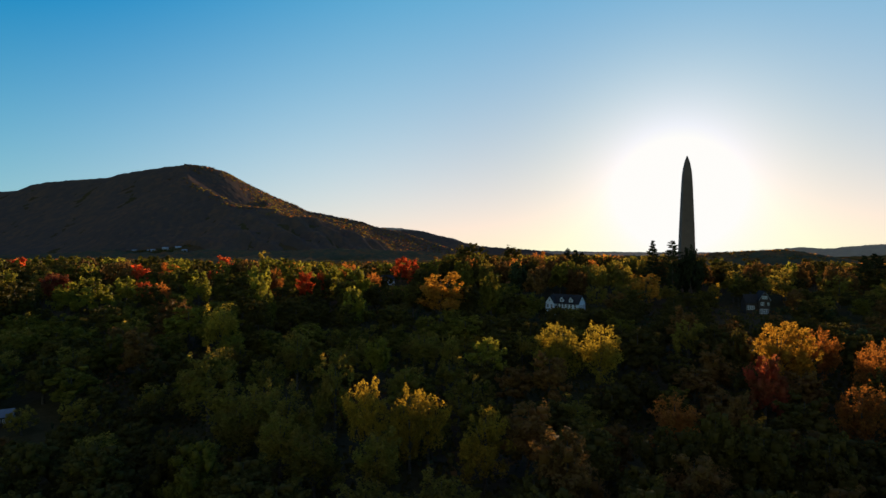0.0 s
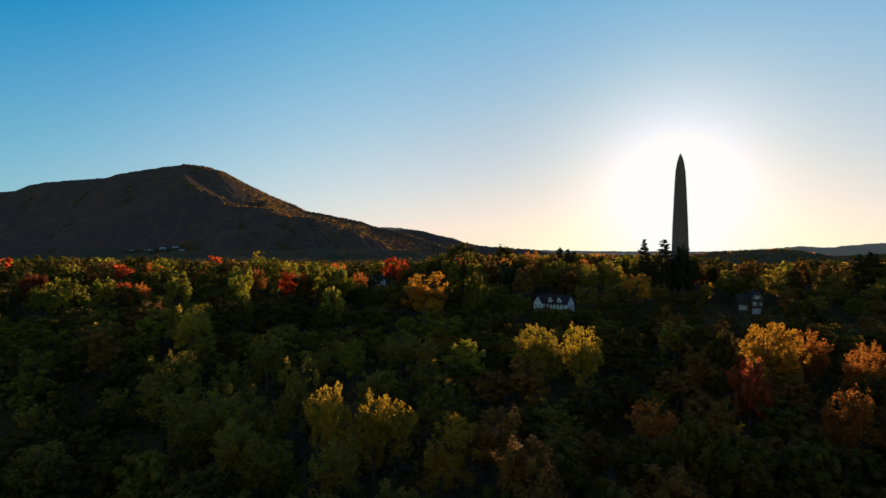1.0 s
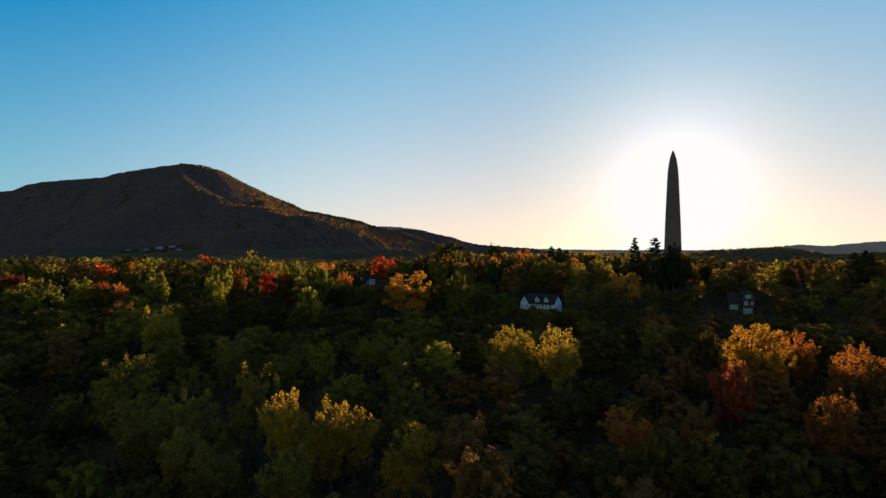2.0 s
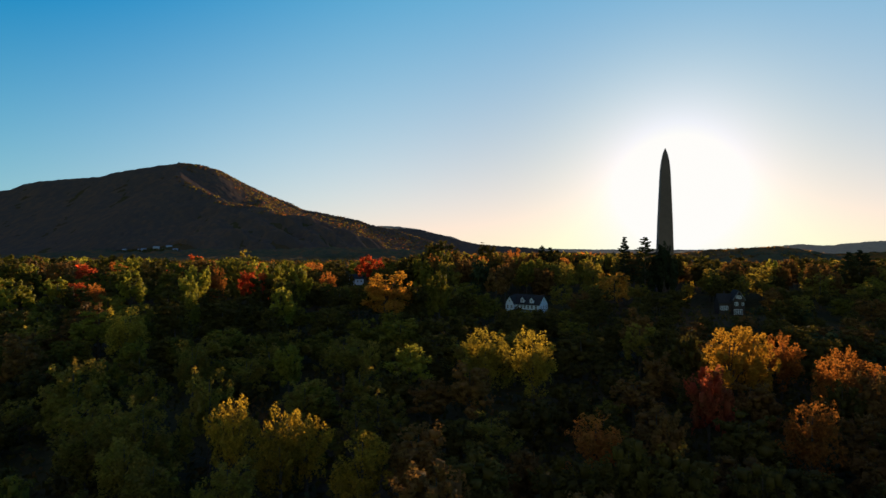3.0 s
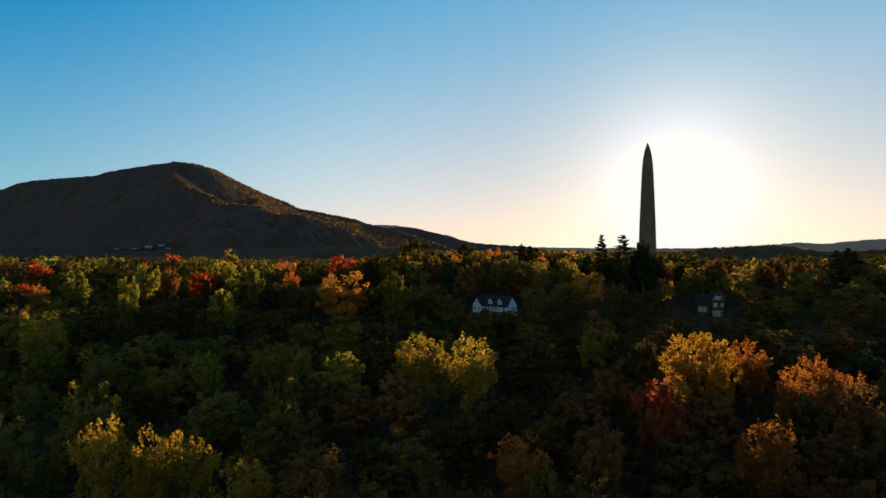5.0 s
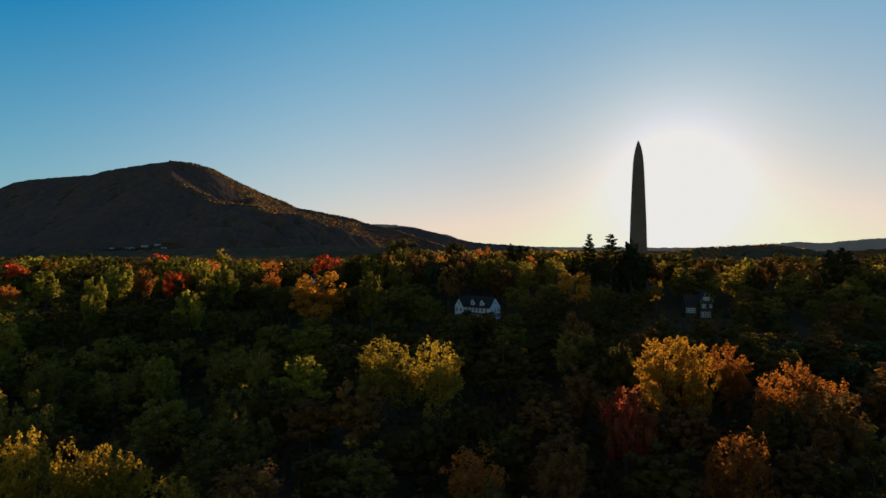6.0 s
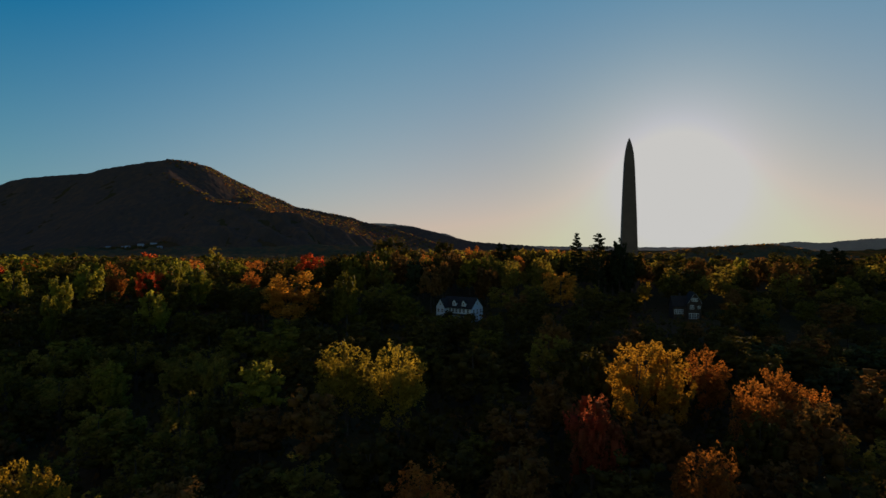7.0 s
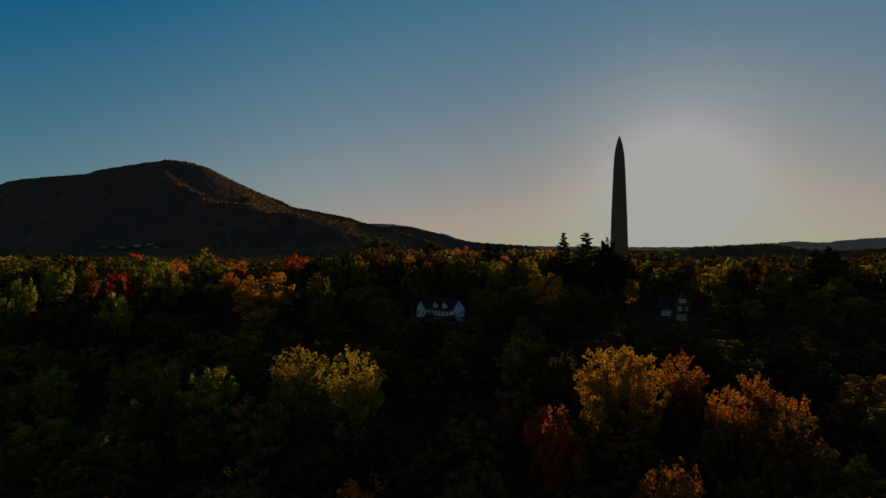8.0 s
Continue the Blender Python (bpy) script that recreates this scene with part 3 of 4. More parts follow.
# trees that stand out: form, colour, then x, y, top, width of each
STANDOUT = [
    ("tall", "yellow", [(-14.0, 116, 17.5, 9.5), (-4.5, 113, 16.6, 9.5), (-0.8, 116.5, 14.3, 9.5), (10.5, 107.5, 14, 11)]),
    ("round", "straw", [(46, 153.5, 23.9, 11), (34.8, 158.5, 23.6, 14), (-70, 182, 26.2, 13)]),
    ("spread", "amber", [(93.5, 151, 25.4, 13.5), (99.8, 152, 24.3, 11)]),
    ("round", "orange", [(110.5, 158, 22.2, 10), (119, 148, 20.5, 9.5)]),
    ("spread", "copper", [(2, 236, 34.8, 23)]),
    ("tall", "crimson", [(79.5, 132.5, 19.6, 9.5)]),
    ("round", "russet", [(30, 144.5, 17.5, 12), (103, 121, 12.5, 11), (19.5, 112, 13.6, 12), (21, 145, 14.3, 11), (-85, 161, 20.6, 13), (-96, 207, 25.5, 14)]),
    ("tall", "russet", [(64, 116, 14.5, 9), (37, 112, 9.5, 9)]),
    ("round", "orange", [(52, 119, 13.3, 10.5), (110.5, 139, 20.2, 9.5), (121, 141, 18.3, 9), (91, 117, 16.4, 10), (-79, 273, 34.8, 9), (-131, 266, 27.8, 9), (-35, 308, 31.5, 9)]),
    ("tall", "olive", [(-22, 125.5, 20.4, 12), (-31, 118, 15.5, 13), (-39, 123, 15, 12)]),
    ("tall", "olive", [(-30, 110, 12.5, 12), (-22, 104, 11, 12), (-10, 103, 11, 11)]),
    ("round", "olive", [(-3, 168, 19.8, 13), (-54, 134, 20.2, 15), (-46, 126, 14.5, 12), (4.5, 165, 19, 7), (-37.5, 153, 21.5, 10), (-42.5, 140, 17, 11), (-40, 116, 13, 11)]),
    ("round", "lime", [(-16, 161, 19.3, 8.5), (15.5, 161, 18.8, 12)]),
    ("spread", "lime", [(-146, 240, 31.8, 18), (-147, 266, 30, 14), (-109, 257, 34, 14)]),
    ("lofty", "lime", [(-82, 260, 36, 14), (-36, 248, 36, 13), (-49.5, 260.5, 36.5, 12), (-31, 206.5, 30.2, 11), (-72, 229, 33, 9.5)]),
    ("round", "lime", [(-165, 250, 29, 14), (-62.4, 209.5, 28.8, 6.5)]),
    ("lofty", "red", [(-140.5, 270, 28, 9), (-61, 263, 33.3, 9.5), (-53, 259, 33.8, 8.5)]),
    ("round", "green", [(23, 231, 35, 12)]),
    ("round", "dark", [(55.5, 261, 17.0, 7), (60.5, 259, 16.4, 6.5), (66.5, 262, 17.2, 7.5), (48.5, 263, 18.5, 8), (58, 266.3, 18.0, 4.5)]),
    ("tall", "needle", [(141.5, 311, 47, 14), (137, 318, 38, 13), (147, 319, 39, 12)]),
    ("dome", "dark", [(-76, 221, 28.3, 13), (-87, 251, 31, 14), (-38, 240, 30.5, 12), (-32, 199, 24.5, 12), (-52, 252, 31.5, 13)]),
    ("lofty", "crimson", [(-187, 275, 31.5, 15)]),
    ("ragged", "dark", [(86, 159.5, 22.6, 11), (13, 151, 15.5, 10), (62, 170, 20.5, 17)]),
]
# farther ones, joined into the woods
FARTHER = [
    ("red", [(-254, 371, 24, 13), (-144, 360, 30, 9), (-24, 374, 39.2, 13), (-16, 369, 37.5, 10)]),
    ("orange", [(-150, 391, 33.2, 9), (77, 425, 43.5, 15), (-100, 330, 29, 9)]),
    ("lime", [(-265, 422, 36.5, 14), (211, 332, 37.6, 10)]),
    ("olive", [(163, 352, 41, 14)]),
    ("copper", [(108, 287, 32.5, 17)]),
    ("yellow", [(122, 331, 29, 9), (112, 325, 30, 10), (150, 300, 27, 8), (66, 322, 31, 7)]),
    ("russet", [(188, 332, 37.8, 15), (165, 345, 36, 12)]),
    ("dark", [(25, 391, 48.3, 27), (58, 430, 47.5, 22), (2, 245, 30, 14), (14, 243, 29, 15), (-10, 246, 29, 13), (150, 322, 40.5, 13), (158, 336, 40, 13)]),
]
placed = []
for form, colour, spots in STANDOUT:
    for k, (x, y, top, width) in enumerate(spots):
        tree(form, colour, x, y, top, width, k % 2)
        placed.append((x, y, width))
for colour, spots in FARTHER:
    placed.extend((x, y, w) for x, y, top, w in spots)

CLEARINGS = [(62, 271, 14), (153, 273, 12), (168, 375, 17), (124, 312, 6), (-38, 425, 9), (-103, 135, 2.5)]


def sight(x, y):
    """Height limit on growth before the houses, keeping them in the camera's view."""
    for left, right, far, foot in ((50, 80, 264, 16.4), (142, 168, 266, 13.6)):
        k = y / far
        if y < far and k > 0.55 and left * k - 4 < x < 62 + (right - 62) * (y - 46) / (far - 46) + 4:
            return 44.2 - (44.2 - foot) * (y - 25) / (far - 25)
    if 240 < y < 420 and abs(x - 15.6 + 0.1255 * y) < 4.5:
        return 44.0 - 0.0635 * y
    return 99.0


# glades that let the low sun reach the bright trees: left and right edge at y, lowest lit height there
GLADES = [(11, 21, 161, 16.0), (-178, -134, 240, 24.5), (-118, -100, 257, 28.0), (-137, -125, 255, 24.0), (84, 104, 150, 14.0), (104, 124, 148, 17.5), (28, 52, 155, 21.3), (-26, 16, 112, 14.6), (75, 83, 132, 19.2), (85, 97, 117, 14.2), (-10, 14, 237, 30.5)]


def glade(x, y, w):
    limit = 99.0
    for left, right, start, lit in GLADES:
        d = y - start
        if d > 5 and left - 0.35 * w < x - 0.426 * d < right + 0.35 * w:
            limit = min(limit, lit + 0.112 * d + 0.5)
    return limit


def fill(x0, x1, y0, y1, gap, seed):
    """Even but irregular planting between the trees that stand out: x, y, top, width, colour."""
    r = random.Random(seed)
    out = []
    for j in range(int((y1 - y0) / gap)):
        for i in range(int((x1 - x0) / gap)):
            x = x0 + (i + 0.5 * (j % 2) + r.uniform(-0.34, 0.34)) * gap
            y = y0 + (j + r.uniform(-0.34, 0.34)) * gap
            w, h, c = r.uniform(11, 16.5) + (3 if y > 200 else 0), r.uniform(12, 20), r.random()
            if abs(x - 14) > 30 + 0.82 * max(y, 80):
                continue
            if any((x - a) ** 2 + (y - b) ** 2 < (0.42 * (w + q)) ** 2 for a, b, q in placed):
                continue
            if any((x - a) ** 2 + (y - b) ** 2 < (q + 0.3 * w) ** 2 for a, b, q in CLEARINGS):
                continue
            g = float(height(x, y))
            emergent = r.random() < (0.3 if y < 330 else 0.2 if y < 420 else 0.12)
            if y > 288 and 6 < x < 168:
                along = (x - 30) / (y - 21)
                h = float(np.interp(along, [-0.06, -0.02, 0.03, 0.05, 0.09, 0.13, 0.2, 0.3, 0.36, 0.4], [40, 42, 40.5, 38.5, 41, 40, 41.5, 40.5, 42.5, 42])) - 3.5 * r.random() ** 2 - g
                w = r.uniform(10, 15)
            elif 195 < y < 288 and x > -165:
                h, c = (27.5 if x < -95 and y < 236 else 33) - r.uniform(4.5, 9.5) - g if x < -50 or (x < 0 and y > 234) else r.uniform(9, 14), min(c, 0.97)
            elif y > 195:
                # tall crowns stand singly over lower, shaded growth, their tops about level
                level = 37 if x > 40 else 33 if y < 288 else 36.5
                if x < 40 and y > 288 and -0.27 < (x - 12) / (y - 7) < -0.09:
                    level = 34.5 - 0.008 * (y - 300)
                h = level + r.uniform(-2.5, 2.0) - g if emergent else level - r.uniform(2.5, 7.5) - g
                w = r.uniform(14, 20) if emergent else r.uniform(11, 15)
                c = 1 + c if emergent else c
            elif y > 132 and x < -8:
                h = h * 0.66
            elif 108 < y < 200 and x < 75:
                h = h * 0.68
            if y < 135 and x < -40:
                h = h * 0.72
            elif y < 106 and x < 8:
                h = min(h, 12.5)
            if x > 70 + 0.1 * y and 152 < y < 240:
                h = h * 0.72
            if 104 < x < 134 and 268 < y < 308:
                h = min(h, 11)
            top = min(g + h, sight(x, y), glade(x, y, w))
            if top - g < 5:
                continue
            out.append((x, y, top, min(w, (top - g) * 1.05), c))
    return out


def hue(x, y, c):
    if c > 1:
        c = c - 1
        table = (("green", 0.34), ("lime", 0.55), ("dark", 0.72), ("russet", 0.84), ("orange", 0.90), ("olive", 0.97), ("red", 1))
        if x > 70:
            table = (("dark", 0.5), ("green", 0.68), ("russet", 0.9), ("olive", 1))
    elif y < 135 and x < -48:
        table = (("dark", 0.58), ("olive", 0.86), ("russet", 1))
    elif y < 135 and x < -24:
        table = (("olive", 0.12), ("green", 0.6), ("dark", 1))
    elif y < 135 and x < 12:
        table = (("olive", 0.66), ("green", 1))
    elif y < 135 and x > 40:
        table = (("dark", 0.58), ("russet", 0.92), ("olive", 1))
    elif x > 70 + 0.1 * y and 152 < y < 240:
        table = (("dark", 0.74), ("needle", 0.84), ("russet", 1))
    elif x > 70 + 0.1 * y and y < 200:
        table = (("russet", 0.60), ("dark", 0.92), ("olive", 1))
    elif 135 < y < 200 and x < -8:
        table = (("green", 0.36), ("dark", 0.70), ("olive", 0.92), ("lime", 0.97), ("russet", 1))
    elif y < 200 and x < 15:
        table = (("olive", 0.54), ("yellow", 0.62), ("green", 0.84), ("lime", 0.93), ("russet", 1))
    elif y < 200:
        table = (("olive", 0.10), ("green", 0.28), ("dark", 0.88), ("russet", 1))
    elif x < 20:
        table = (("green", 0.32), ("dark", 0.97), ("russet", 1))
    elif y < 285:
        table = (("dark", 0.55), ("green", 0.75), ("olive", 0.9), ("russet", 1))
    else:
        table = (("dark", 0.30), ("needle", 0.36), ("olive", 0.62), ("orange", 0.67), ("russet", 0.90), ("green", 1))
    return next(name for name, limit in table if c <= limit)


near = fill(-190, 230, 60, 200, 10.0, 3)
near.sort(key=lambda s: s[1] + 0.25 * abs(s[0] - 30))
forms = ["round", "tall", "spread", "ragged"]
domes = ["dome", "round", "spread", "dome"]
for k, (x, y, top, width, c) in enumerate(near[:236]):
    tree("tall" if x < 15 and y < 140 else ("tall", "ragged", "tall", "round")[k % 4] if y < 135 else forms[k % 4], hue(x, y, c), x, y, top, width, (k // 4) % 2)


def woods(spots, leaves, size, seed, label, kinds=forms):
    """The trees past those, joined by colour into woods."""
    shapes = {d: [broadleaf(f, 200 + seed + k, leaves, size, d) for k, f in enumerate(kinds)] for d in (True, False)}
    by = {}
    for k, (x, y, top, width, colour) in enumerate(spots):
        by.setdefault(colour, []).append((x, y, top, width, k))
    for colour, rows in by.items():
        LV, LF, TV, TF, tones, o, q = [], [], [], [], [], 0, 0
        for x, y, top, width, k in rows:
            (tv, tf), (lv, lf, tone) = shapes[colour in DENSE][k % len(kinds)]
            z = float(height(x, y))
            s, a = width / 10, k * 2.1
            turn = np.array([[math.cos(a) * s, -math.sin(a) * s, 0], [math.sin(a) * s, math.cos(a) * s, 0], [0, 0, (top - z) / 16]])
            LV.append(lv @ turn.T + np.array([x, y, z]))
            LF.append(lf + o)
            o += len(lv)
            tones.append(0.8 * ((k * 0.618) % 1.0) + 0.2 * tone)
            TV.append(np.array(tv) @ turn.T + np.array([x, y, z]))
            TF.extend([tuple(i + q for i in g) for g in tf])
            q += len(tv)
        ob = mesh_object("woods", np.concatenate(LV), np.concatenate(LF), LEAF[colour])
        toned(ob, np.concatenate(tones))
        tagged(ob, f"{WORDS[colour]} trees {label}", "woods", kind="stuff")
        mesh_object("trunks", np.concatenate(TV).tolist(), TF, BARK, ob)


rest = [(x, y, top, w, hue(x, y, c)) for x, y, top, w, c in near[236:]]
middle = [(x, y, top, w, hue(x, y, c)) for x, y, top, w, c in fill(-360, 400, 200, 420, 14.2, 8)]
middle += [(x, y, top, w, colour) for colour, spots in FARTHER for x, y, top, w in spots]
everything = rest + middle
lofty = [t for t in everything if t[1] >= 290 and t[0] > 6]
woods([t for t in everything if t[1] < 290], 1550, 0.57, 1, "in the middle of the wooded valley", domes)
woods([t for t in everything if t[1] >= 290 and t[0] <= 6], 1150, 0.60, 3, "across the middle of the valley", domes)
woods(lofty, 1000, 0.74, 5, "on the rise by the monument", ("lofty", "tall", "lofty", "ragged"))
below = [(x, y, min(top, 2.0), w, hue(x, y, c)) for x, y, top, w, c in fill(-60, 130, -50, 60, 12.0, 12)]
woods(below, 850, 0.8, 4, "below the flight path")
distant = [(x, y, top, w, hue(x, y, c)) for x, y, top, w, c in fill(-500, 560, 420, 580, 15.5, 9)]
distant.append((-247, 800, 42, 20, "olive"))
woods(distant, 190, 1.8, 2, "far across the wooded valley")


def thicket(count):
    """Places of low bushes, added to fill the open ground among the nearer trees."""
    rng = np.random.RandomState(24)
    y = 62 + 215 * rng.random_sample(count) ** 0.8
    x = 20 + (rng.random_sample(count) * 1.9 - 1.0) * (0.62 * y + 25)
    keep = np.ones(count, bool)
    for a, b, q in CLEARINGS:
        keep &= (x - a) ** 2 + (y - b) ** 2 > (0.8 * q) ** 2
    return x[keep], y[keep]


# added dark bushes cover the ground and deepen the shaded gaps
scatter(*thicket(2900), 15, 1.1, 1.5, 1.8, 3.8, 24, (("dark", 0.75), ("needle", 0.9), ("russet", 1.01)), "between the nearer trees", name="undergrowth", noun="bushes")


def pine(x, y, top, width, seed, taper, tiers):
    """A tall old pine with tiers of level boughs and gaps between them."""
    z = float(height(x, y))
    rng = np.random.RandomState(seed)
    tall = top - z
    ob = new("pine_tree")
    limbs, V, F, o = [tube([(0, 0, -1), (0.1, 0, tall * 0.5), (0, 0.1, tall)], [0.5, 0.32, 0.03], 8)], [], [], 0
    round_trunk = 96 // tiers
    for k in range(tiers * round_trunk):
        u = min(0.3 + 0.69 * (k // round_trunk / tiers) ** 0.9 + rng.uniform(-0.02, 0.02), 0.985)
        level, a = tall * u, k * 2.4 + rng.uniform(-0.6, 0.6)
        r = width / 2 * min(1.0, taper * (1 - u) + 0.07) * rng.uniform(0.5, 1.15)
        rise_tip = r * rng.uniform(-0.05, 0.3)
        tip = (r * math.cos(a), r * math.sin(a), level + rise_tip)
        limbs.append(tube([(0, 0, level), (tip[0] * 0.5, tip[1] * 0.5, level + rise_tip * 0.3), tip], [0.09, 0.06, 0.02], 4))
        cs = [(tip[0] * q, tip[1] * q, level + rise_tip * q * q + 0.1) for q in (0.35, 0.65, 0.95)]
        v, f = leaf_cloud(rng, cs, [0.25 + 0.10 * r, 0.3 + 0.14 * r, 0.2 + 0.10 * r], 130, 0.38, 0.4)
        V.append(v), F.append(f + o)
        o += len(v)
    mesh_object("trunk", *merge(limbs), BARK, ob)
    mesh_object("crown", np.concatenate(V), np.concatenate(F), LEAF["needle"], ob)
    ob.location = (x, y, z)
    return tagged(ob, "tall dark pine with level boughs standing above the woods", "pine tree", "pines by the monument")


PINES = [(121.5, 314, 50.6, 14, 1.5, 19), (131.5, 311, 50.6, 15, 2.6, 16), (93, 398, 46.3, 10, 2.6, 14), (99, 400, 45.2, 9, 2.6, 16), (104, 402, 43.4, 9, 3.0, 16), (252, 328, 42.5, 10, 3.0, 16), (262, 333, 43.8, 11, 3.0, 14), (271, 340, 42, 10, 2.6, 16)]
for k, (x, y, top, width, taper, tiers) in enumerate(PINES):
    pine(x, y, top, width * 1.1, k, taper, tiers)


# ---- the monument ----
def stone_material():
    m = Nodes("grey_limestone")
    big, fine = m.noise(0.15, 4.0), m.noise(2.5, 5.0)
    col = m.mix(m.range(big, 0.35, 0.65, 0.0, 1.0), (0.125, 0.086, 0.070), (0.16, 0.112, 0.088))
    col = m.mix(0.5, col, m.ramp(fine, [(0.3, (0.6, 0.6, 0.6)), (0.7, (1, 1, 1))]), "MULTIPLY")
    return m.principled(col, 0.85, m.bump(fine, 0.5, 0.06))


STONE = stone_material()


def obelisk(x, y, base, top, turn):
    """A square stone shaft whose sides curve inwards to a sharp tip."""
    tall = top - base
    below = [93.4, 92, 80, 60, 49, 40, 30.4, 20, 14, 11.9, 9, 6.3, 4.4, 2.6, 1.2, 0.3]
    wide = [11.2, 10.9, 10.2, 8.9, 8.35, 7.7, 7.0, 6.2, 5.55, 5.2, 4.55, 3.65, 2.9, 1.95, 1.0, 0.35]
    bm = bmesh.new()
    rings = []
    for d, w in zip(below, wide):
        h, q = w / 2, w / 2 * 0.93
        z = tall * (1 - d / 93.4)
        rings.append([bm.verts.new(p) for p in ((h, -q, z), (h, q, z), (q, h, z), (-q, h, z), (-h, q, z), (-h, -q, z), (-q, -h, z), (q, -h, z))])
    for a, b in zip(rings, rings[1:]):
        for k in range(8):
            bm.faces.new((a[k], a[(k + 1) % 8], b[(k + 1) % 8], b[k]))
    bm.faces.new(rings[-1])
    me = bpy.data.meshes.new("shaft")
    bm.to_mesh(me)
    bm.free()
    me.materials.append(STONE)
    ob = new("stone_monument")
    shaft = new("shaft", me)
    shaft.parent = ob
    ob.matrix_basis = pose(x, y, base, 0, 0, turn)
    return tagged(ob, "tall tapering grey stone obelisk monument rising above the trees", "monument")


obelisk(167.85, 375.3, 15.0, 108.6, -12)


# ---- houses ----
def paint_material(name, a, b, scale=1.5):
    m = Nodes(name)
    n = m.noise(scale, 5.0)
    return m.principled(m.ramp(n, [(0.3, a), (0.7, b)]), 0.7, m.bump(n, 0.3, 0.02))


def roof_material(name, a, b):
    """Rows of shingles, each a little different."""
    m = Nodes(name)
    c = m.node("ShaderNodeTexCoord").outputs["Object"]
    rows = m.node("ShaderNodeTexWave", {"bands_direction": "Z"}, Vector=c, Scale=1.6, Distortion=1.0).outputs["Fac"]
    n = m.noise(2.0, 5.0)
    return m.principled(m.ramp(n, [(0.3, a), (0.7, b)]), 0.9, m.bump(rows, 0.5, 0.03), spec=0.15)


WHITE = paint_material("white_clapboard_paint", (0.48, 0.56, 0.66), (0.56, 0.64, 0.74))
TRIM = paint_material("white_trim_paint", (0.60, 0.63, 0.67), (0.70, 0.73, 0.77))
BROWN = paint_material("dark_brown_shingle", (0.032, 0.023, 0.019), (0.055, 0.037, 0.029))
SLATE = roof_material("dark_slate", (0.020, 0.018, 0.018), (0.036, 0.032, 0.031))
DULL_ROOF = roof_material("dull_tin_roof", (0.10, 0.12, 0.15), (0.16, 0.18, 0.21))
PALE_ROOF = roof_material("pale_grey_roof", (0.19, 0.225, 0.28), (0.27, 0.31, 0.37))


def glass_material():
    m = Nodes("window_glass")
    return m.principled((0.02, 0.025, 0.03), 0.1, spec=0.3)


GLASS = glass_material()


def box(x0, x1, y0, y1, z0, z1):
    v = [(x, y, z) for z in (z0, z1) for x, y in ((x0, y0), (x1, y0), (x1, y1), (x0, y1))]
    return v, [(3, 2, 1, 0), (4, 5, 6, 7), (0, 1, 5, 4), (1, 2, 6, 5), (2, 3, 7, 6), (3, 0, 4, 7)]


def gabled(x0, x1, y0, y1, wall, ridge, along):
    """The walls of a gabled block, its ridge along x or y."""
    if along == "x":
        m = (y0 + y1) / 2
        v = [(x0, y0, 0), (x1, y0, 0), (x1, y1, 0), (x0, y1, 0), (x0, y0, wall), (x1, y0, wall), (x1, y1, wall), (x0, y1, wall), (x0, m, ridge), (x1, m, ridge)]
        return v, [(0, 1, 5, 4), (2, 3, 7, 6), (1, 2, 6, 9, 5), (3, 0, 4, 8, 7), (4, 5, 9, 8), (6, 7, 8, 9), (3, 2, 1, 0)]
    m = (x0 + x1) / 2
    v = [(x0, y0, 0), (x1, y0, 0), (x1, y1, 0), (x0, y1, 0), (x0, y0, wall), (x1, y0, wall), (x1, y1, wall), (x0, y1, wall), (m, y0, ridge), (m, y1, ridge)]
    return v, [(0, 1, 5, 8, 4), (1, 2, 6, 5), (2, 3, 7, 9, 6), (3, 0, 4, 7), (5, 6, 9, 8), (4, 8, 9, 7), (3, 2, 1, 0)]


def roof(x0, x1, y0, y1, wall, ridge, along, over=0.4, thick=0.22):
    """Two sloping slabs with eaves that stand proud of the walls."""
    if along == "x":
        m, slope = (y0 + y1) / 2, (ridge - wall) / ((y1 - y0) / 2)
        ring = [(y0 - over, wall - over * slope), (m, ridge), (y1 + over, wall - over * slope)]
        place = lambda s, t, q: (s, t, q)
        a, b = x0 - over, x1 + over
    else:
        m, slope = (x0 + x1) / 2, (ridge - wall) / ((x1 - x0) / 2)
        ring = [(x1 + over, wall - over * slope), (m, ridge), (x0 - over, wall - over * slope)]
        place = lambda s, t, q: (t, s, q)
        a, b = y0 - over, y1 + over
    v = [place(s, t, q + lift) for s in (a, b) for lift in (0.02, thick) for t, q in ring]
    f = [(3, 4, 10, 9), (4, 5, 11, 10), (0, 6, 7, 1), (1, 7, 8, 2), (0, 1, 4, 3), (1, 2, 5, 4), (7, 6, 9, 10), (8, 7, 10, 11), (0, 3, 9, 6), (2, 8, 11, 5)]
    return v, f


def window(parent, x, y, z, w, h, facing):
    """A framed window on a wall that faces local -y or +x."""
    fr = 0.14
    frame_parts = [(-w / 2 - fr, w / 2 + fr, -h / 2 - fr, -h / 2), (-w / 2 - fr, w / 2 + fr, h / 2, h / 2 + fr), (-w / 2 - fr, -w / 2, -h / 2, h / 2),
                   (w / 2, w / 2 + fr, -h / 2, h / 2), (-0.04, 0.04, -h / 2, h / 2), (-w / 2, w / 2, -0.04, 0.04)]
    ob = mesh_object("window", *merge([box(a, b, -0.09, 0.02, c, d) for a, b, c, d in frame_parts]), TRIM, parent)
    mesh_object("pane", *box(-w / 2, w / 2, -0.03, 0.02, -h / 2, h / 2), GLASS, ob)
    ob.matrix_basis = pose(x, y, z, 0, 0, 90 if facing == "x" else 0)
    return ob


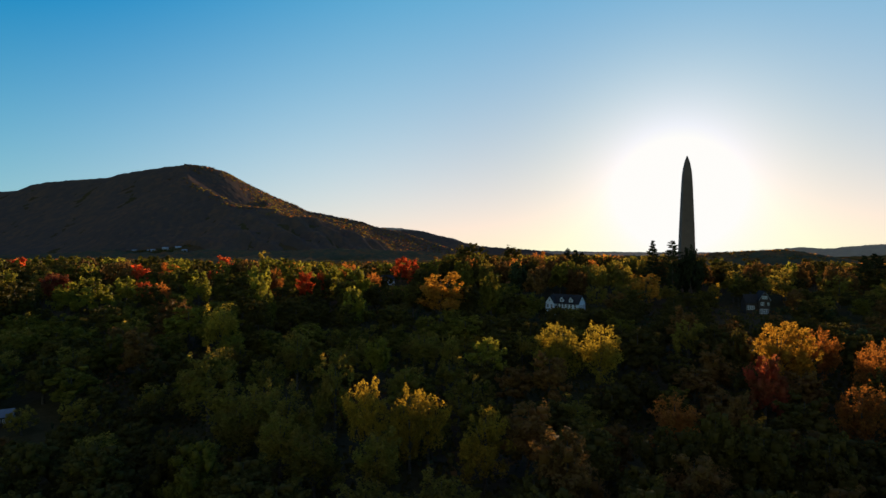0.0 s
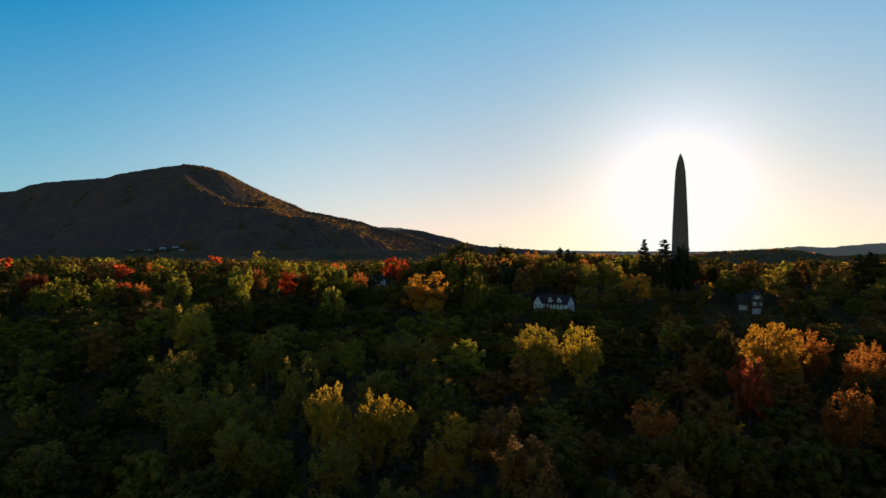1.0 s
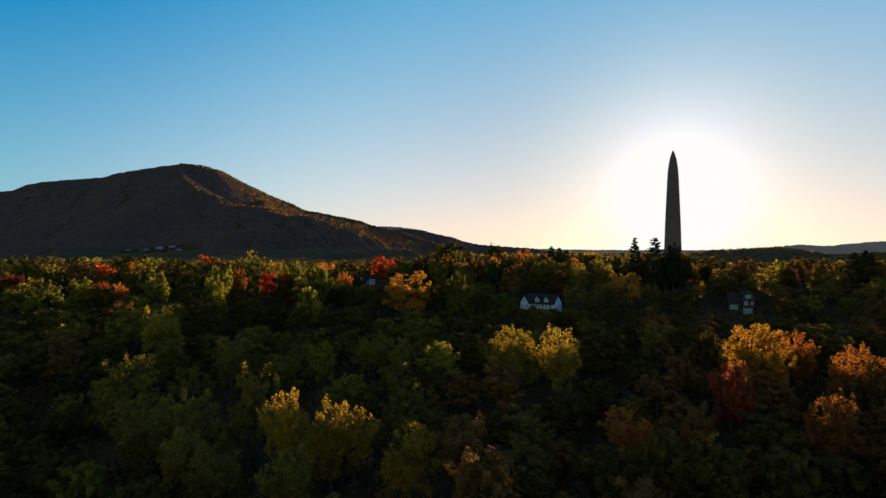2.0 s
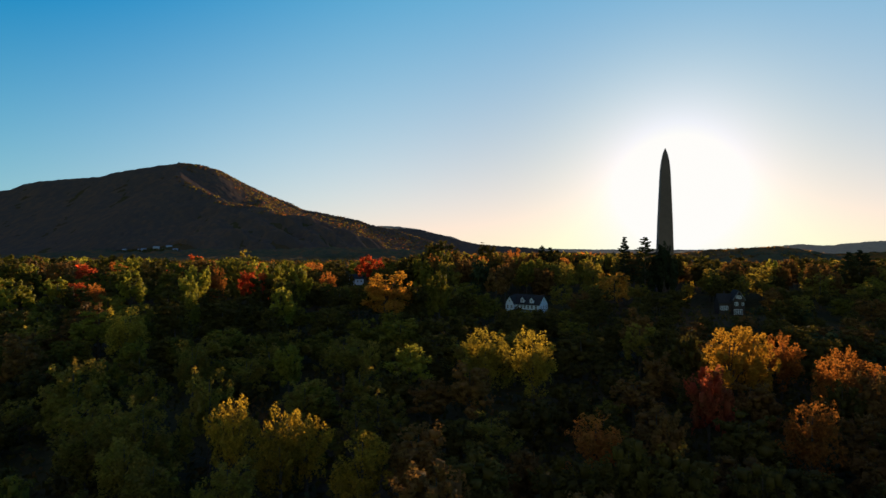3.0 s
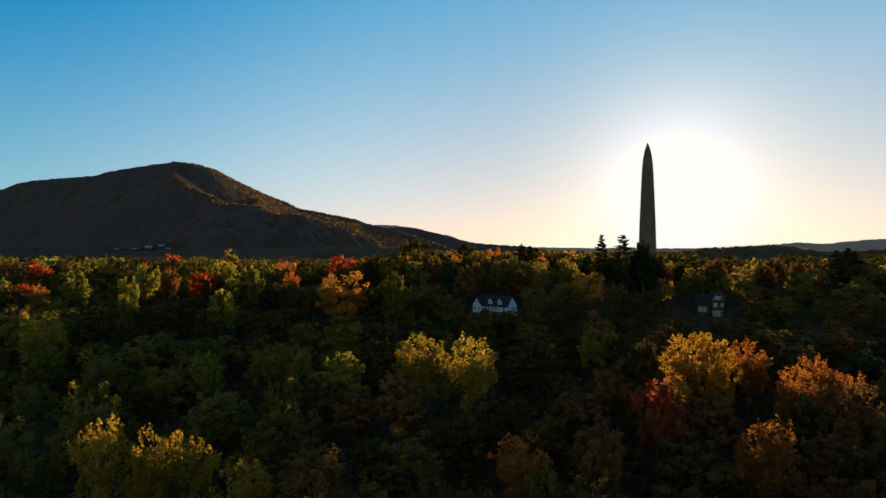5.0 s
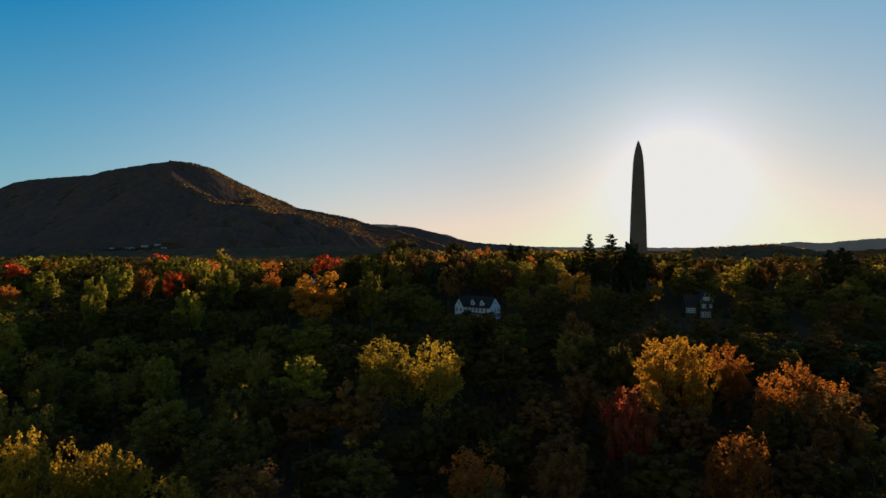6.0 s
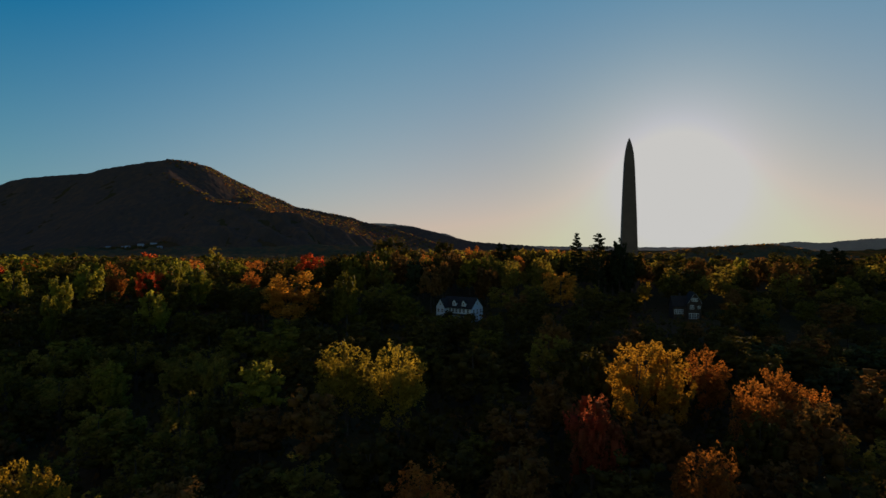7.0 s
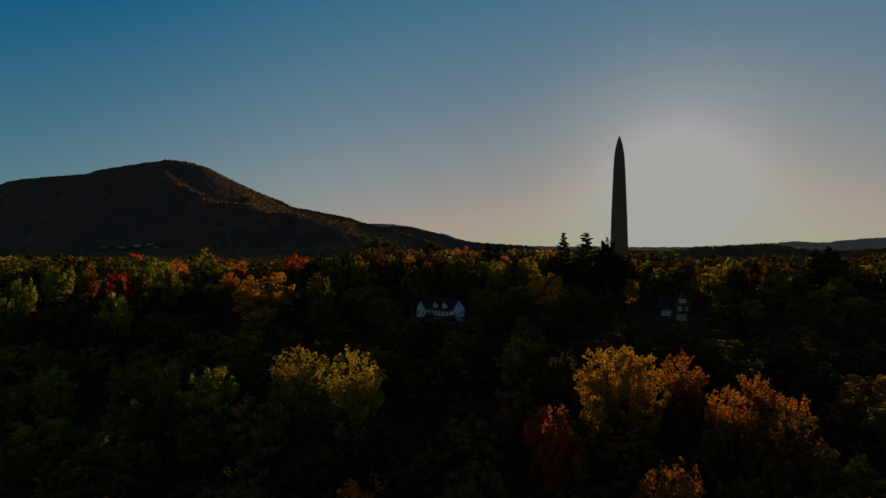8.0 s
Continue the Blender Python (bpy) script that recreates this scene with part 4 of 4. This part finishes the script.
def stand(name, x, y, turn, lift=0.0):
    ob = new(name)
    ob.matrix_basis = pose(x, y, float(height(x, y)) + lift, 0, 0, turn)
    return ob


def white_house(x, y, turn, lift):
    ob = stand("white_house", x, y, turn, lift)
    mesh_object("wall", *gabled(-6, 9, -4.2, 4.2, 5.4, 9.2, "x"), WHITE, ob)
    mesh_object("roof", *roof(-6, 9, -4.2, 4.2, 5.4, 9.2, "x"), SLATE, ob)
    mesh_object("wing", *gabled(-6.8, -2.6, -6.4, -1.0, 5.6, 8.7, "y"), WHITE, ob)
    mesh_object("roof", *roof(-6.8, -2.6, -6.4, -1.0, 5.6, 8.7, "y"), SLATE, ob)
    for dx in (0.4, 5.0):
        d = mesh_object("dormer", *gabled(dx - 0.95, dx + 0.95, -3.8, -1.0, 7.35, 8.5, "y"), WHITE, ob)
        mesh_object("roof", *roof(dx - 0.95, dx + 0.95, -3.8, -1.0, 7.35, 8.5, "y", 0.25, 0.14), SLATE, d)
        window(ob, dx, -3.82, 6.85, 0.8, 1.0, "y")
    for wx in (-1.4, 0.2, 1.8, 3.6, 5.4, 7.4):
        window(ob, wx, -4.22, 4.2, 0.95, 1.5, "y")
    for wx in (4.4, 6.0, 7.6):
        window(ob, wx, -4.22, 1.7, 0.95, 1.6, "y")
    for wy in (-2.5, 0, 2.5):
        window(ob, 9.02, wy, 4.0, 0.95, 1.6, "x")
        window(ob, 9.02, wy, 1.4, 0.95, 1.6, "x")
    window(ob, 9.02, 0, 7.1, 0.8, 0.9, "x")
    window(ob, -4.7, -6.42, 6.6, 0.7, 0.8, "y")
    for wx in (-5.7, -3.7):
        window(ob, wx, -6.42, 4.0, 0.9, 1.4, "y")
    porch = mesh_object("porch", *box(-2.4, 7.6, -7.2, -4.22, 0.0, 0.35), TRIM, ob)
    mesh_object("porch_roof", *box(-2.5, 7.8, -7.4, -4.22, 2.75, 2.98), SLATE, porch)
    for px in (-2.2, 0.2, 2.6, 5.0, 7.4):
        mesh_object("post", *box(px - 0.11, px + 0.11, -7.15, -6.93, 0.35, 2.75), TRIM, porch)
    return tagged(ob, "white clapboard house with dark roof, dormers and porch among trees", "house")


BROWN_TRIM = paint_material("dull_white_trim", (0.22, 0.225, 0.24), (0.29, 0.295, 0.31))
WEATHERED = paint_material("weathered_white_boards", (0.20, 0.225, 0.265), (0.28, 0.30, 0.34))


def brown_house(x, y, turn, lift):
    ob = stand("brown_house", x, y, turn, lift)
    ob.matrix_basis = ob.matrix_basis @ Matrix.Diagonal((0.75, 0.75, 1.0, 1))
    mesh_object("wall", *gabled(-8.5, 4.5, -3.5, 4.5, 6.6, 10.4, "x"), BROWN, ob)
    mesh_object("roof", *roof(-8.5, 4.5, -3.5, 4.5, 6.6, 10.4, "x"), SLATE, ob)
    mesh_object("front_wing", *gabled(-1.2, 5.8, -5.2, 3.0, 8.2, 12.3, "y"), BROWN, ob)
    mesh_object("roof", *roof(-1.2, 5.8, -5.2, 3.0, 8.2, 12.3, "y", 0.5), SLATE, ob)
    for side in (-1, 1):
        v, f = box(0, 5.2, -0.12, 0.0, -0.09, 0.09)
        b = mesh_object("barge_board", v, f, BROWN_TRIM, ob)
        b.matrix_basis = pose(2.3 + side * 3.75, -5.72, 7.85, 0, -49.5 if side < 0 else -130.5, 0)
    for wx in (1.2, 2.3, 3.4):
        window(ob, wx, -5.22, 9.3, 0.75, 1.1, "y")
    for wx in (0.4, 1.4):
        window(ob, wx, -5.22, 6.2, 0.75, 1.4, "y")
    window(ob, 4.6, -5.22, 6.2, 1.0, 1.0, "y")
    for wx in (0.0, 1.3, 2.6, 3.9):
        window(ob, wx, -5.22, 2.6, 1.0, 2.0, "y")
    for wx in (-7.4, -6.2, -5.0, -3.8):
        window(ob, wx, -3.52, 4.2, 0.9, 1.6, "y")
    mesh_object("chimney", *box(-4.2, -3.3, 0.8, 1.7, 8.5, 11.6), BROWN, ob)
    return tagged(ob, "dark brown gabled house with white-framed windows among trees", "house")


def small_house(x, y, turn, length, walls, cover, label, group="", lift=0.0):
    ob = stand("small_house", x, y, turn, lift)
    h = length / 2
    mesh_object("wall", *gabled(-h, h, -3.6, 3.6, 4.6, 7.4, "x"), walls, ob)
    mesh_object("roof", *roof(-h, h, -3.6, 3.6, 4.6, 7.4, "x"), cover, ob)
    for k in range(3):
        window(ob, (k - 1) * length * 0.3, -3.62, 2.6, 1.0, 1.4, "y")
    for wy in (-1.6, 1.6):
        window(ob, h + 0.02, wy, 2.6, 0.9, 1.4, "x")
    return tagged(ob, label, "house", group)


white_house(62.5, 272.3, -37, 0.0)
brown_house(158.0, 274, -6, -1.4)
small_house(-38, 427, 25, 9, WHITE, SLATE, "white house half hidden behind autumn trees", lift=0.4)
shed = small_house(-104, 136, 30, 7, BROWN, DULL_ROOF, "small dark shed with a pale roof under the trees")
shed.matrix_basis = shed.matrix_basis @ Matrix.Scale(0.5, 4)
for k, (dx, dy, turn, length) in enumerate(VILLAGE):
    small_house(dx, dy, turn, length, WEATHERED, PALE_ROOF, "white house with grey roof in the village below the mountain", "village houses")
